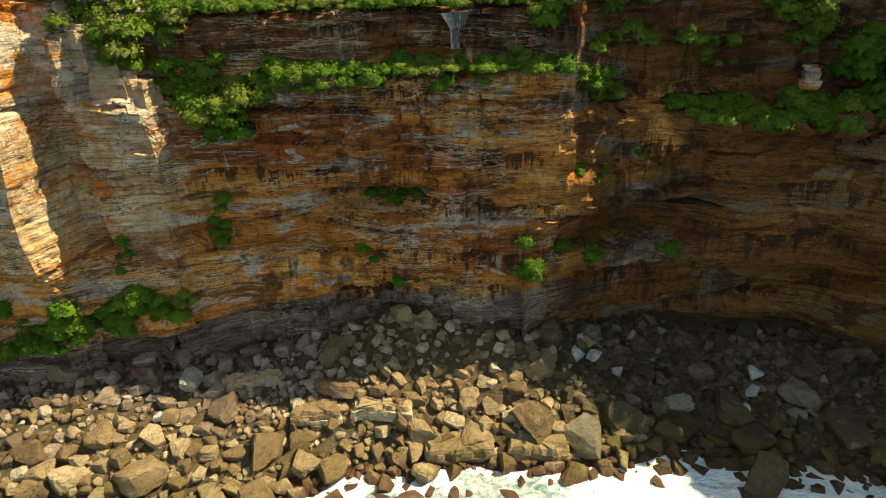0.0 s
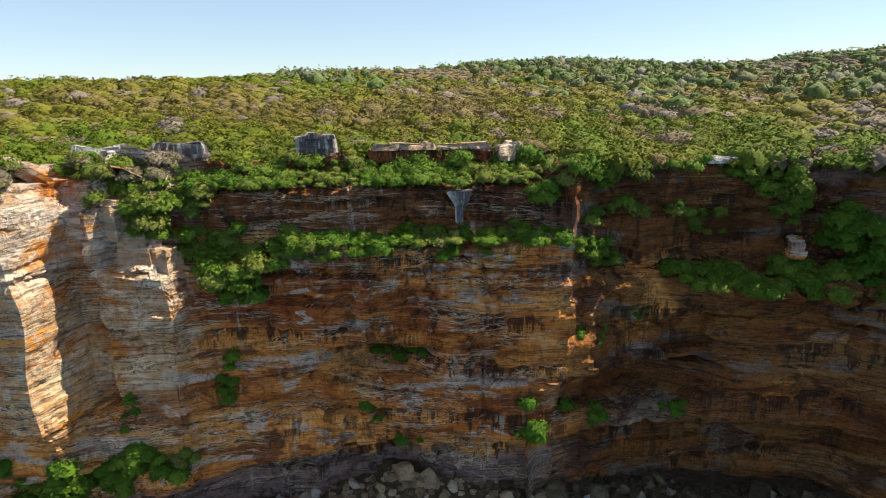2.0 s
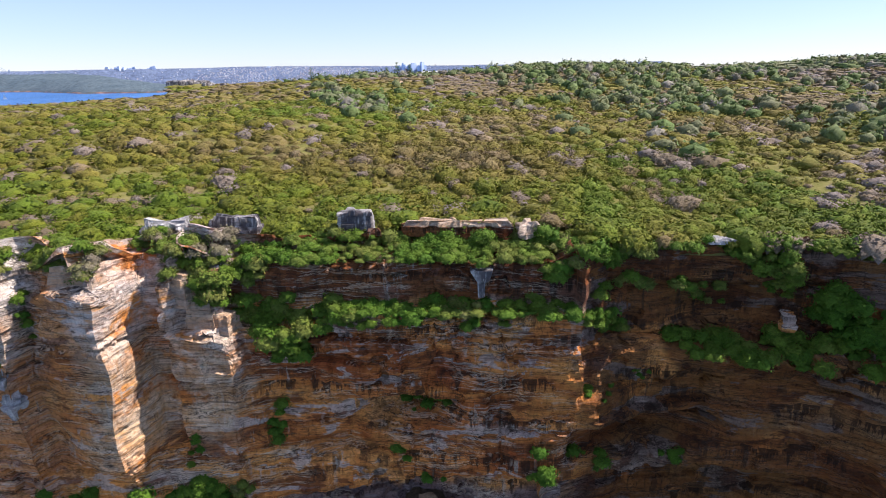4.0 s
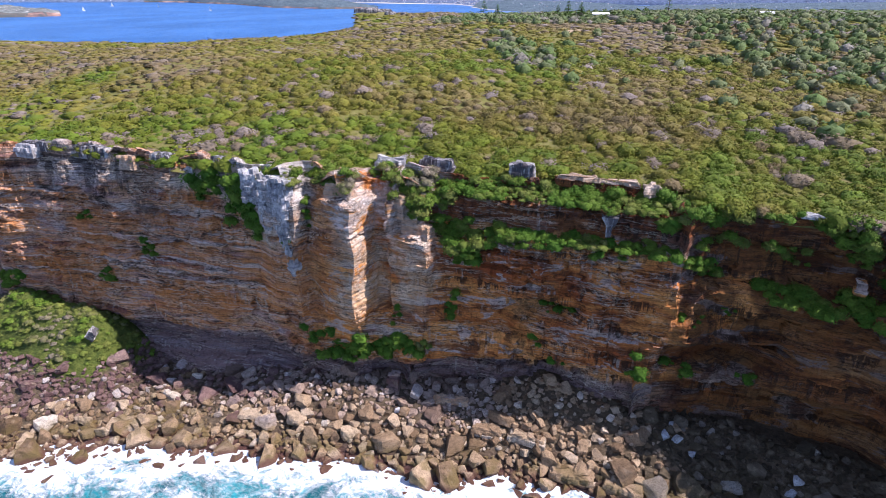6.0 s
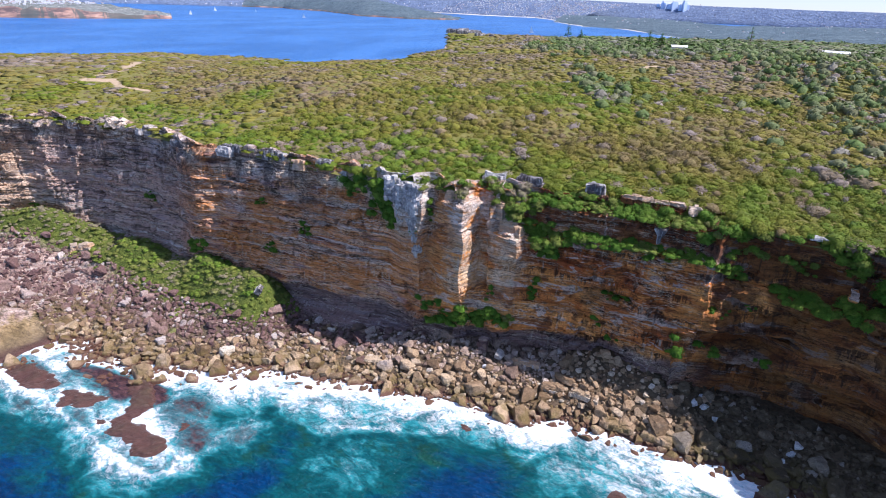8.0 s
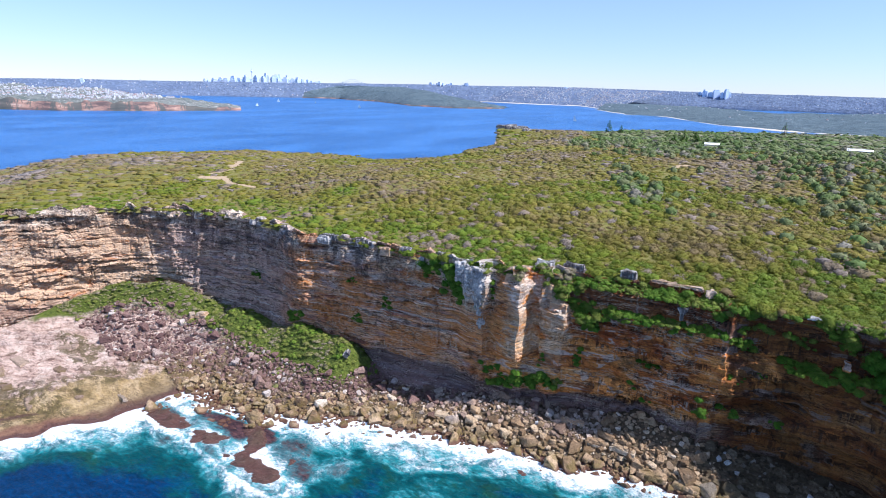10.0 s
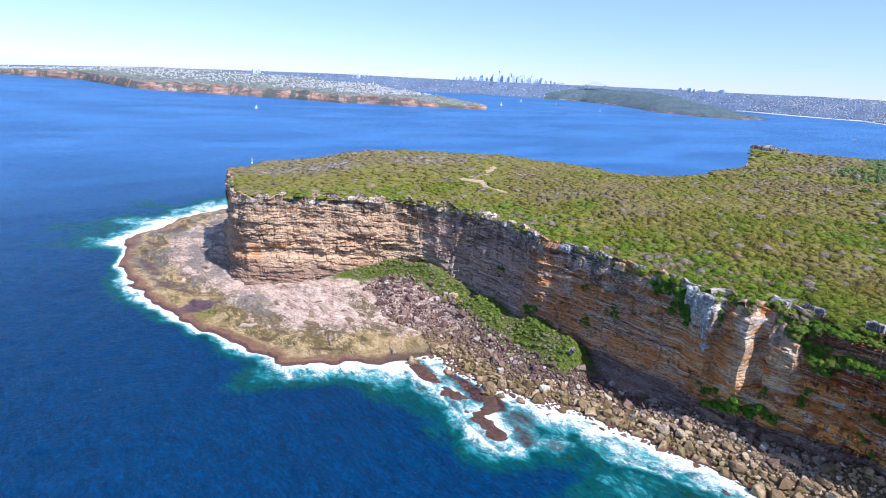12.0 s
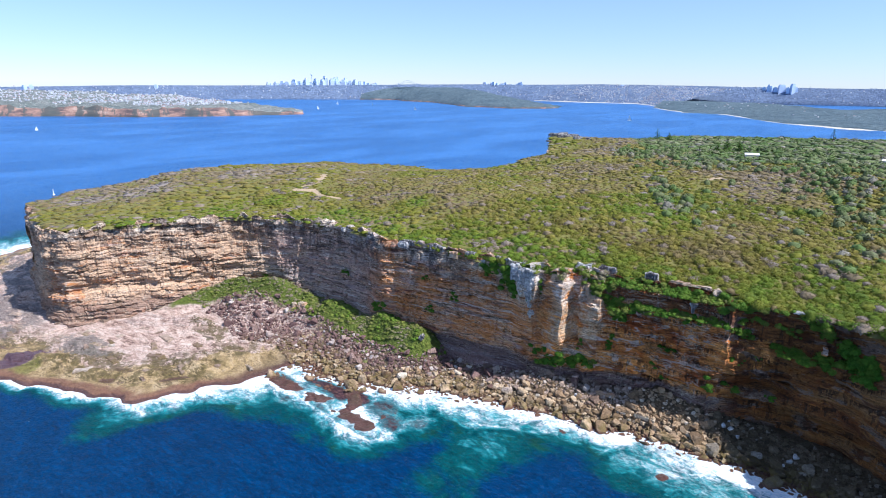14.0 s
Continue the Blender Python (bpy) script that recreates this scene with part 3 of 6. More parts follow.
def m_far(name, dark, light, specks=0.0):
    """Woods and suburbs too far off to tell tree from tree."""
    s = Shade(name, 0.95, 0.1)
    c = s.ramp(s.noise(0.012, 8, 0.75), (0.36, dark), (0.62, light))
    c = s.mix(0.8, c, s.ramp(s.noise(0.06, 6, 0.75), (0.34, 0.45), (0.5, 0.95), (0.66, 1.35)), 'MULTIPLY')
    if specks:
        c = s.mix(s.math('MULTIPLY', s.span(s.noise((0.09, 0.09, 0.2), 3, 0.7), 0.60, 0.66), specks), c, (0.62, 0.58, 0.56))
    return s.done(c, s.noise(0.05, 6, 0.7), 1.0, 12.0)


M_UNDER, M_SHORE, M_SEA = m_under(), m_shore(), m_sea()
# distance haze is mixed into the woods', towns', walls', towers' and steel's colours
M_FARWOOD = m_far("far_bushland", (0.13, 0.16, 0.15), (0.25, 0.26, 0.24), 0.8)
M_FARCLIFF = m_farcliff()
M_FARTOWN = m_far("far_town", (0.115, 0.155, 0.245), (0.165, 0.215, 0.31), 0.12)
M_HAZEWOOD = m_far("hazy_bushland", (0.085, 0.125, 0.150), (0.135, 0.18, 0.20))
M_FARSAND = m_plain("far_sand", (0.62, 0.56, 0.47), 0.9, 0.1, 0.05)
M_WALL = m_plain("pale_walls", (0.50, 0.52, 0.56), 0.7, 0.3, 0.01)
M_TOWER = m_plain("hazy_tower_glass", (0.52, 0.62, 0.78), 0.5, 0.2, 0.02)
M_ROOF = m_plain("roof_tiles", (0.34, 0.24, 0.22), 0.8, 0.2, 0.01)
M_WHITE = m_plain("white_paint", (0.8, 0.8, 0.78), 0.5, 0.05)
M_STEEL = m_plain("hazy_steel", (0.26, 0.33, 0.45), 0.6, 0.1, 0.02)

# ---- the headland's plan ----
# cliff line from the cove in the east to the western corner: x, y, height of the rim
CLIFF = [(150, -25, 49), (112, 12, 49), (86, 26, 49), (70.5, 41, 49), (63, 53, 49.5), (48, 63.5, 49.5), (32, 65.0, 49.5), (18, 63.0, 49.5), (15.2, 62.8, 49.5), (14.2, 61.6, 50),
         (13.7, 59.2, 50), (6, 59.2, 50.8), (-8, 59.5, 50.8), (-20, 59.2, 50.8), (-29.2, 58.4, 51.2), (-30.4, 55.4, 52), (-36.6, 55.6, 52), (-38.2, 55.8, 52), (-38.8, 57.8, 52),
         (-41.2, 57.6, 52), (-42.0, 53.8, 52), (-42.6, 50.2, 52), (-49, 51.0, 52), (-53.2, 52.6, 52), (-54.0, 49.2, 52), (-61, 50.0, 52), (-65, 51.6, 52), (-78, 51.5, 52),
         (-94, 51, 52), (-112, 50, 52), (-130, 48.6, 52), (-148, 50, 52), (-164, 53, 52), (-180, 51, 52), (-196, 47, 52), (-211, 41, 52), (-226, 31, 52),
         (-238, 9, 52), (-250, -12, 52), (-262, -35, 51), (-275, -38, 51), (-310, -31, 50), (-346, -21, 50)]
BACK = [(-372, 15, 51), (-384, 75, 52), (-368, 130, 54), (-325, 195, 56), (-240, 232, 56), (-213, 280, 56), (-210, 363, 60), (-258, 462, 66), (-268, 520, 58),
        (-200, 660, 50), (60, 720, 55), (420, 640, 55), (460, 300, 55), (330, 60, 52), (220, -60, 49)]
OUTLINE = [p[:2] for p in CLIFF + BACK]
HILLS = [(-60, 124, 62), (-139, 111, 62.5), (-250, 115, 60), (40, 290, 71.5), (-50, 250, 68), (200, 280, 72), (120, 180, 61), (-300, 60, 57), (-345, 0, 50), (-257, 465, 50),
         (-210, 300, 57), (-110, 480, 62), (0, 420, 68), (120, 480, 68), (0, 100, 56), (70, 110, 55), (-200, 80, 58)]


def plateau(x, y):
    """Height of the heath's ground."""
    w, h = 0, 0
    for hx, hy, hz in HILLS:
        k = 1 / ((x - hx) ** 2 + (y - hy) ** 2 + 900) ** 1.6
        w, h = w + k, h + k * hz
    rim = line_distance(x, y, OUTLINE, True)
    near = 50.5 - 1.2 * step01(10, 30, x) + 5.0 * step01(45, 110, y) * step01(-190, -280, x)
    saddle = 7.0 * np.exp(-((x + 185) / 45) ** 2 - ((y - 350) / 62) ** 2)
    bluff = saddle + 12.5 * np.exp(-((x + 225) / 55) ** 2 - ((y - 472) / 42) ** 2)
    return near + (h / w - near) * step01(0, 75, rim) + bluff + 0.5 * fbm(x / 14, y / 14, 0, 5)


# waterline from the cove to the back of the western point
SHORE = [(120, -60), (85, 2), (60, 28), (45, 40), (30, 46.5), (16, 45.6), (-1, 45.2), (-12, 42.6), (-26, 37.0), (-40, 37), (-55, 33.5), (-76, 26), (-99, 14), (-115, 5), (-124, 4), (-132, 3), (-139, 7), (-145, 5), (-146, -2),
         (-147, -9), (-156, -28), (-173, -50), (-198, -66), (-225, -73), (-252, -79), (-288, -89), (-330, -88), (-383, -76), (-420, -40), (-450, 2), (-440, 60), (-420, 130)]
REEF = [(-146, -4), (-135, -6), (-122, -6), (-108, -8), (-95, -10), (-83, -11)]
BARS = [(((-142, -6), (-128, -5.4), (-115, -6)), 1.0), (((-103, -5.6), (-95, -7.6), (-87, -9)), 1.7), (((-110, 6), (-104, 1), (-101, -4)), 1.6)]  # long backs of rock that break the water
REEFS = [(-103, -1, 4), (-92, 3, 6.5), (-83, -3, 5.5), (-74, 4, 3.5), (-118, 8, 5), (-122, -4, 4), (-112, -3, 4), (-127, -14, 3), (5, 28, 2.6), (-50, 27, 2.2), (-30, 31.5, 2.0), (-10, 37, 1.8)]


def water_distance(x, y):
    """Metres inland of the waterline; negative out at sea."""
    d = line_distance(x, y, SHORE)
    land = inside(x, y, SHORE + [(-380, 300), (300, 300), (300, -60)])
    ragged = 3.2 * fbm(x / 17, y / 17, 0, 51, 3) + 1.0 * fbm(x / 4.5, y / 4.5, 0, 52, 2)
    return np.where(land, d, -d) + ragged * (0.3 + 0.7 * step01(-135, -160, x)) * step01(40, 8, d)


def mound_ridge(x, y):
    """1 on the crest of the scrubby mound along the foot of the western wall, 0 away from it."""
    crest = np.interp(x, [-250, -238, -226, -211, -196, -180], [-12, 4, 22, 33, 40, 45])
    return np.exp(-((y - crest) / 12.0) ** 2) * step01(-90, -106, x) * step01(-250, -222, x)


def shore_height(x, y):
    d = water_distance(x, y)
    wobble = 0.8 * fbm(x / 9, y / 9, 0, 31, 3)
    platform = step01(-138, -160, x)
    heap = np.interp(x, [-120, -76, -62, -47, -37, -27, -18, -8, 6, 14, 22, 37, 52, 80], [2.2, 2.6, 5.0, 7.8, 7.4, 5.6, 7.2, 10.8, 9.6, 7.2, 6.2, 4.8, 4.0, 4.2])
    talus = -1.0 + (heap + 1.0) * (0.55 * step01(-3, 12, d) + 0.45 * step01(5, 21, d)) + np.where(d < -3, (d + 3) * 0.35, 0)
    t = d + wobble
    slab = -2.0 + 3.4 * step01(-3.0, 3.0, t) + 0.9 * step01(8, 30, t) + 2.2 * step01(34, 60, t) + 0.8 * np.clip(np.floor(fbm((0.86 * x + 0.51 * y) / 32, (0.86 * y - 0.51 * x) / 10, 0, 44, 5) * 5), -1, 4) * step01(5, 14, t)
    slab = slab + np.where(d < -3, (d + 3) * 0.3, 0)
    z = talus * (1 - platform) + slab * platform
    ridge = mound_ridge(x, y)
    z = z + 12.0 * ridge * (0.9 + 0.25 * fbm(x / 16, y / 16, 0, 9))
    cone = np.exp(-(((x + 205) / 34) ** 2 + ((y - 26) / 16) ** 2))
    z = z + 4.5 * cone
    r = line_distance(x, y, REEF)
    z = np.maximum(z, -0.25 + 0.2 * step01(-112, -120, x) - np.maximum(r - 2.0, 0) * 0.16 + 0.6 * fbm(x / 7, y / 7, 0, 3, 4))
    for bar, half in BARS:
        b = line_distance(x, y, bar) + 1.6 * fbm(x / 5, y / 5, 0, 17, 3)
        z = np.maximum(z, 0.5 - np.maximum(b - half, 0) * 0.9 + 0.3 * fbm(x / 2.5, y / 2.5, 0, 18, 3))
    for rx, ry, rr in REEFS:
        q = np.hypot(x - rx, (y - ry) * 1.3)
        z = np.maximum(z, (-0.55 if rx < -60 else -0.1) - (q / rr / 1.5) ** 2 * 0.7 + 0.6 * fbm(x / 6, y / 6, 0, 8, 4))
    z = z + (0.35 * fbm(x / 3.0, y / 3.0, 0, 2, 3)) * (1 - 0.7 * platform)
    return np.where(x < -262, z + 1.5 * step01(20, 45, d) , z)


# ---- sea ----
def build_sea():
    xs = np.concatenate([-np.geomspace(4900, 485, 46), np.arange(-480, 150, 2.4), np.geomspace(155, 4900, 46)])
    ys = np.concatenate([-np.geomspace(4900, 264, 44), np.arange(-260, 90, 2.4), np.geomspace(95, 4900, 60)])
    X, Y = np.meshgrid(xs, ys)
    d = np.maximum(-water_distance(X, Y), -6)
    width = 2.4 + 5.4 * step01(-150, -125, X) + 4.5 * step01(-72, -55, X) * step01(26, 6, X) - 2 * step01(10, 50, X) + 12 * step01(-362, -388, X) + 4.0 * np.exp(-((X + 156) / 16) ** 2)
    width = width * (1 + 0.6 * vnoise(X / 23, Y / 23, 0, 12))
    u = d / width
    r = line_distance(X, Y, REEF) - 1.5
    u = np.minimum(u, np.maximum(r, 0) / 3.6 + 0.25 * step01(-114, -122, X))
    shoal = step01(4.5, 0.5, r)
    # the still brown pool in the lee of the reef
    pool = np.maximum(step01(1.2, 0.7, np.hypot((X + 120) / 13, (Y - 0.5) / 5)), step01(1.2, 0.7, np.hypot((X + 106) / 7, (Y - 3) / 5)))
    u = u + 1.3 * pool * step01(1.0, 3.5, r)
    shoal = np.maximum(shoal, pool)
    for bar, half in BARS[:2]:
        u = np.minimum(u, np.maximum(line_distance(X, Y, bar) - half, 0) / 4.0 - 0.6)
    for rx, ry, rr in REEFS:
        q = np.hypot(X - rx, Y - ry) - rr * 0.6
        u = np.minimum(u, np.maximum(q, 0) / 4.0 + 1.0 + pool)
        if rx < -60:
            shoal = np.maximum(shoal, 0.7 * step01(rr * 1.2, 0, q))
    Z = 0.22 * vnoise(X / 7 + Y / 16, Y / 5, 0, 4) + 0.1 * vnoise(X / 2.6, Y / 2.2, 0, 6)
    Z = Z + 0.5 * np.exp(-((u - 0.5) / 0.4) ** 2) * (0.5 + 0.5 * vnoise(X / 3, Y / 3, 0, 7))
    far = np.hypot(X + 150, Y) > 420
    Z = np.where(far, 0, Z)
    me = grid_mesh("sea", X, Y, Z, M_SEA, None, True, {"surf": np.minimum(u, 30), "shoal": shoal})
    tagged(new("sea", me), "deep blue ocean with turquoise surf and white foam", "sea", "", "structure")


build_sea()


# ---- shore ----
def build_shore():
    X, Y = np.meshgrid(np.arange(-470, 150, 1.0), np.arange(-125, 150, 1.0))
    Z = shore_height(X, Y)
    rim = line_distance(X, Y, OUTLINE, True)
    inland = inside(X, Y, OUTLINE)
    keep = (Z > -6) & ~(inland & (rim > 14))
    ridge = mound_ridge(X, Y)
    green = np.clip(ridge * 1.3 + 0.9 * np.exp(-(((X + 222) / 16) ** 2 + ((Y - 40) / 12) ** 2)), 0, 1)
    me = grid_mesh("shore", X, Y, Z, M_SHORE, keep, False, {"green": green, "inland": np.clip(water_distance(X, Y), -20, 90)})
    tagged(new("shore", me), "rocky shore platform of pink and ochre sandstone with green mound", "ground", "", "structure")


build_shore()


# ---- heath plateau ground ----
SANDS = [(-234, 85, -226, 90, 1.9), (-226, 90, -214, 86, 1.2), (-214, 86, -199, 89, 1.3), (-241, 110, -252, 122, 2.4), (-236, 90, -233, 100, 0.9), (-233, 100, -241, 110, 0.9), (-86, 372, -88, 392, 3), (-88, 392, -78, 402, 2.5), (-40, 346, -28, 352, 4), (10, 338, 50, 350, 2.5), (-34, 222, -30, 226, 2.5)]


def sand_mask(x, y):
    m = np.zeros(np.shape(x))
    for ax, ay, bx, by, r in SANDS:
        m = np.maximum(m, step01(r + 1.0, r - 0.5, line_distance(x, y, [(ax, ay), (bx, by)]) + 0.8 * vnoise(x / 2.5, y / 2.5, 0, 77)))
    return m


def build_plateau():
    xs = np.concatenate([np.arange(-400, 110, 2.0), np.arange(110, 480, 6.0)])
    ys = np.concatenate([np.arange(-60, 220, 2.0), np.arange(220, 740, 6.0)])
    X, Y = np.meshgrid(xs, ys)
    Z = plateau(X, Y)
    rim = line_distance(X, Y, OUTLINE, True)
    ok = inside(X, Y, OUTLINE) & (rim > np.where((X > -34) & (X < 14) & (Y < 75), 8.8, np.where((X > -68) & (X < 0) & (Y < 70), 5.5, 2.6)))
    me = grid_mesh("heath_ground", X, Y, np.where(ok, Z, Z - 1.5), M_UNDER, ok, True, {"sand": sand_mask(X, Y)})
    tagged(new("heath_ground", me), "dark undergrowth and sandy tracks of the heath plateau", "ground", "", "structure")


build_plateau()


# ---- cliff ----
def resample(points, steps):
    """Points along a polyline, each stretch cut into pieces of its own step."""
    out = []
    for (a, b, st) in zip(points[:-1], points[1:], steps):
        n = max(1, int(math.hypot(b[0] - a[0], b[1] - a[1]) / st))
        for i in range(n):
            t = i / n
            out.append([a[k] + (b[k] - a[k]) * t for k in range(3)])
    out.append(list(points[-1]))
    return np.array(out)


HOLLOWS = [(-9.0, 27.4, 6.6, 1.5, 4.2), (23.5, 22.4, 9.5, 2.4, 6.0), (-18, 22.5, 5, 1.4, 1.2), (36, 41, 9, 3.0, 3.0), (4, 36.5, 5, 0.7, 1.0), (-120, 30, 12, 1.2, 1.2), (-150, 24, 16, 1.4, 1.6), (-245, 20, 20, 2.0, 1.6)]
BEDS = []
rng = random.Random(11)
_z = -3.0
while _z < 56:
    _t = rng.choice((0.4, 0.9, 1.5, 2.2, 3.0, 4.0))
    BEDS.append((_z, _z + _t, rng.uniform(-0.6, 0.5) if _t > 0.5 else -0.75, rng.uniform(2.0, 6.5), rng.randrange(1000)))
    _z += _t


def face_offset(x, s, z, top):
    """How far the rock stands out from the cliff line, at stretch s (with x there) and height z."""
    o = 1.5 * fbm(s / 22, z / 30, 0, 21, 2) + 0.5 * fbm(s / 6, z / 9, 0, 22, 2)
    zb = z + 1.3 * vnoise(s / 34, 0, 0, 23) + 0.5 * vnoise(s / 9, z / 12, 0, 24) + 0.02 * (x + 60)
    bed = np.zeros(np.shape(z))
    for z0, z1, base, width, seed in BEDS:
        m = (zb >= z0) & (zb < z1)
        if m.any():
            cell = np.floor((s[m] + 1.3 * vnoise(s[m] / 3, z[m], 0, seed)) / width)
            block = lattice(cell, np.zeros(cell.shape), np.zeros(cell.shape), seed)
            bed[m] = base * (0.6 + 0.8 * vnoise(s[m] / 19, 0, 0, seed + 7)) + 0.95 * (block - 0.5)
    o = o + bed * (1.15 + 0.2 * step01(-60, -80, x) + 0.05 * step01(-195, -235, x)) * (0.55 + 0.75 * step01(-0.5, 0.5, fbm(s / 14, z / 7, 0, 33, 2)))
    o = o + 0.16 * fbm(s / 1.1, z / 0.8, 0, 25, 3)
    # broad broken blocks of the point
    o = o + step01(-190, -225, x) * (1.9 * np.floor(3 * vnoise(s / 9, z / 5.5, 0, 41)) / 3 + 0.6 * np.floor(3 * vnoise(s / 3.5, z / 1.8, 0, 42)) / 3)
    # thick rounded beds with deep recesses between them on the western wall
    zr = z + 1.2 * vnoise(s / 45, 0, 0, 45) + 0.7 * vnoise(s / 13, z / 8, 0, 46)
    zr = zr + 2.6 * lattice(np.floor((s + 2 * vnoise(s / 7, z / 6, 0, 48)) / 11), np.floor(z / 13), np.zeros(np.shape(z)), 49)
    turns = zr / 4.3 + 0.35 * np.sin(zr * 0.47)
    saw = turns - np.floor(turns)
    prof = np.where(saw < 0.22, -0.9, 0.75 * np.sqrt(np.clip(1 - ((saw - 0.55) / 0.55) ** 2, 0, 1)))
    o = o + prof * (0.45 * step01(-66, -58, x) * step01(22, 10, x) + 0.42 * step01(-60, -90, x) + 0.10 * step01(-185, -225, x)) * (0.25 + 1.0 * step01(-0.4, 0.5, fbm(s / 17, z / 9, 0, 47, 2)))
    joint = fbm(s / 7.5 + 0.12 * vnoise(z / 6, s / 9, 0, 64), z / 60, 0, 63, 3)
    jointed = 0.45 * step01(24, 16, x) + 0.45 * step01(-62, -75, x)
    o = o + (np.floor(2.5 * joint) / 2.5 - 0.8 * step01(0.07, 0.0, np.abs(joint))) * jointed * step01(14, 24, z)
    o = o * (1 - 0.5 * step01(-27, -30, x) * step01(-68, -62, x) * step01(20, 26, z))
    o = o * (1 - 0.6 * step01(4, 8, x) * step01(17, 14, x))
    # undercut foot
    foot = step01(-114, -100, x) * step01(90, 60, x) * (0.75 + 0.25 * step01(-45, -20, x))
    lip = np.interp(x, [-100, -40, -34, -24, -13, 6, 30], [13.2, 12.4, 12.4, 15.4, 17.0, 17.8, 16.5]) + 0.7 * vnoise(s / 17, 0, 0, 26)
    o = o - foot * (4.2 + 1.2 * step01(8, 20, x)) * step01(lip + 0.3, lip - 0.9, z)
    # smooth shale apron west of the buttresses
    o = o + 4.0 * step01(9.5, 1.0, z) * step01(-58, -72, x) * step01(-128, -108, x)
    o = o + 2.2 * step01(26, 6, z) * step01(-100, -130, x)
    # two terraces under the rim of the middle block
    mid = step01(-33, -29, x) * step01(14.2, 12.6, x)
    led1 = 41.6 + 0.9 * vnoise(s / 8, 0, 0, 27) - 2.5 * step01(-14, -27, x)
    o = o - mid * (2.6 * step01(led1 - 0.2, led1 + 0.5, z) + 4.2 * step01(47.6, 48.6, z))
    # tops of the buttresses step back
    but = step01(-29.3, -30.2, x) * step01(-66, -61, x)
    o = o - but * (1.6 * step01(46.6, 47.4, z + 1.5 * vnoise(s / 3, 0, 0, 29)) + 2.0 * step01(49.5, 50.2, z)) - step01(-29, -30, x) * step01(-38, -37, x) * 2.4 * step01(40.2, 40.9, z)
    o = o - step01(-65, -72, x) * 1.2 * step01(46, 52, z) * (0.6 + 0.6 * vnoise(s / 5, z / 4, 0, 28))
    # ledges of the eastern cove
    east = step01(15.5, 18, x)
    o = o + 2.4 * step01(24, 28, x) * step01(50, 46, x) * step01(29, 35.4, z) * step01(36.4, 35.8, z)
    o = o - east * (1.2 * step01(35.5, 36.2, z) + 1.0 * step01(43, 43.6, z))
    for hx, hz, rx, rz, dep in HOLLOWS:
        o = o - dep * np.exp(-((x - hx) / rx) ** 4 - ((z - hz - 0.6 * vnoise(s / 4, hx, 0, 65)) / rz) ** 6)
    return o


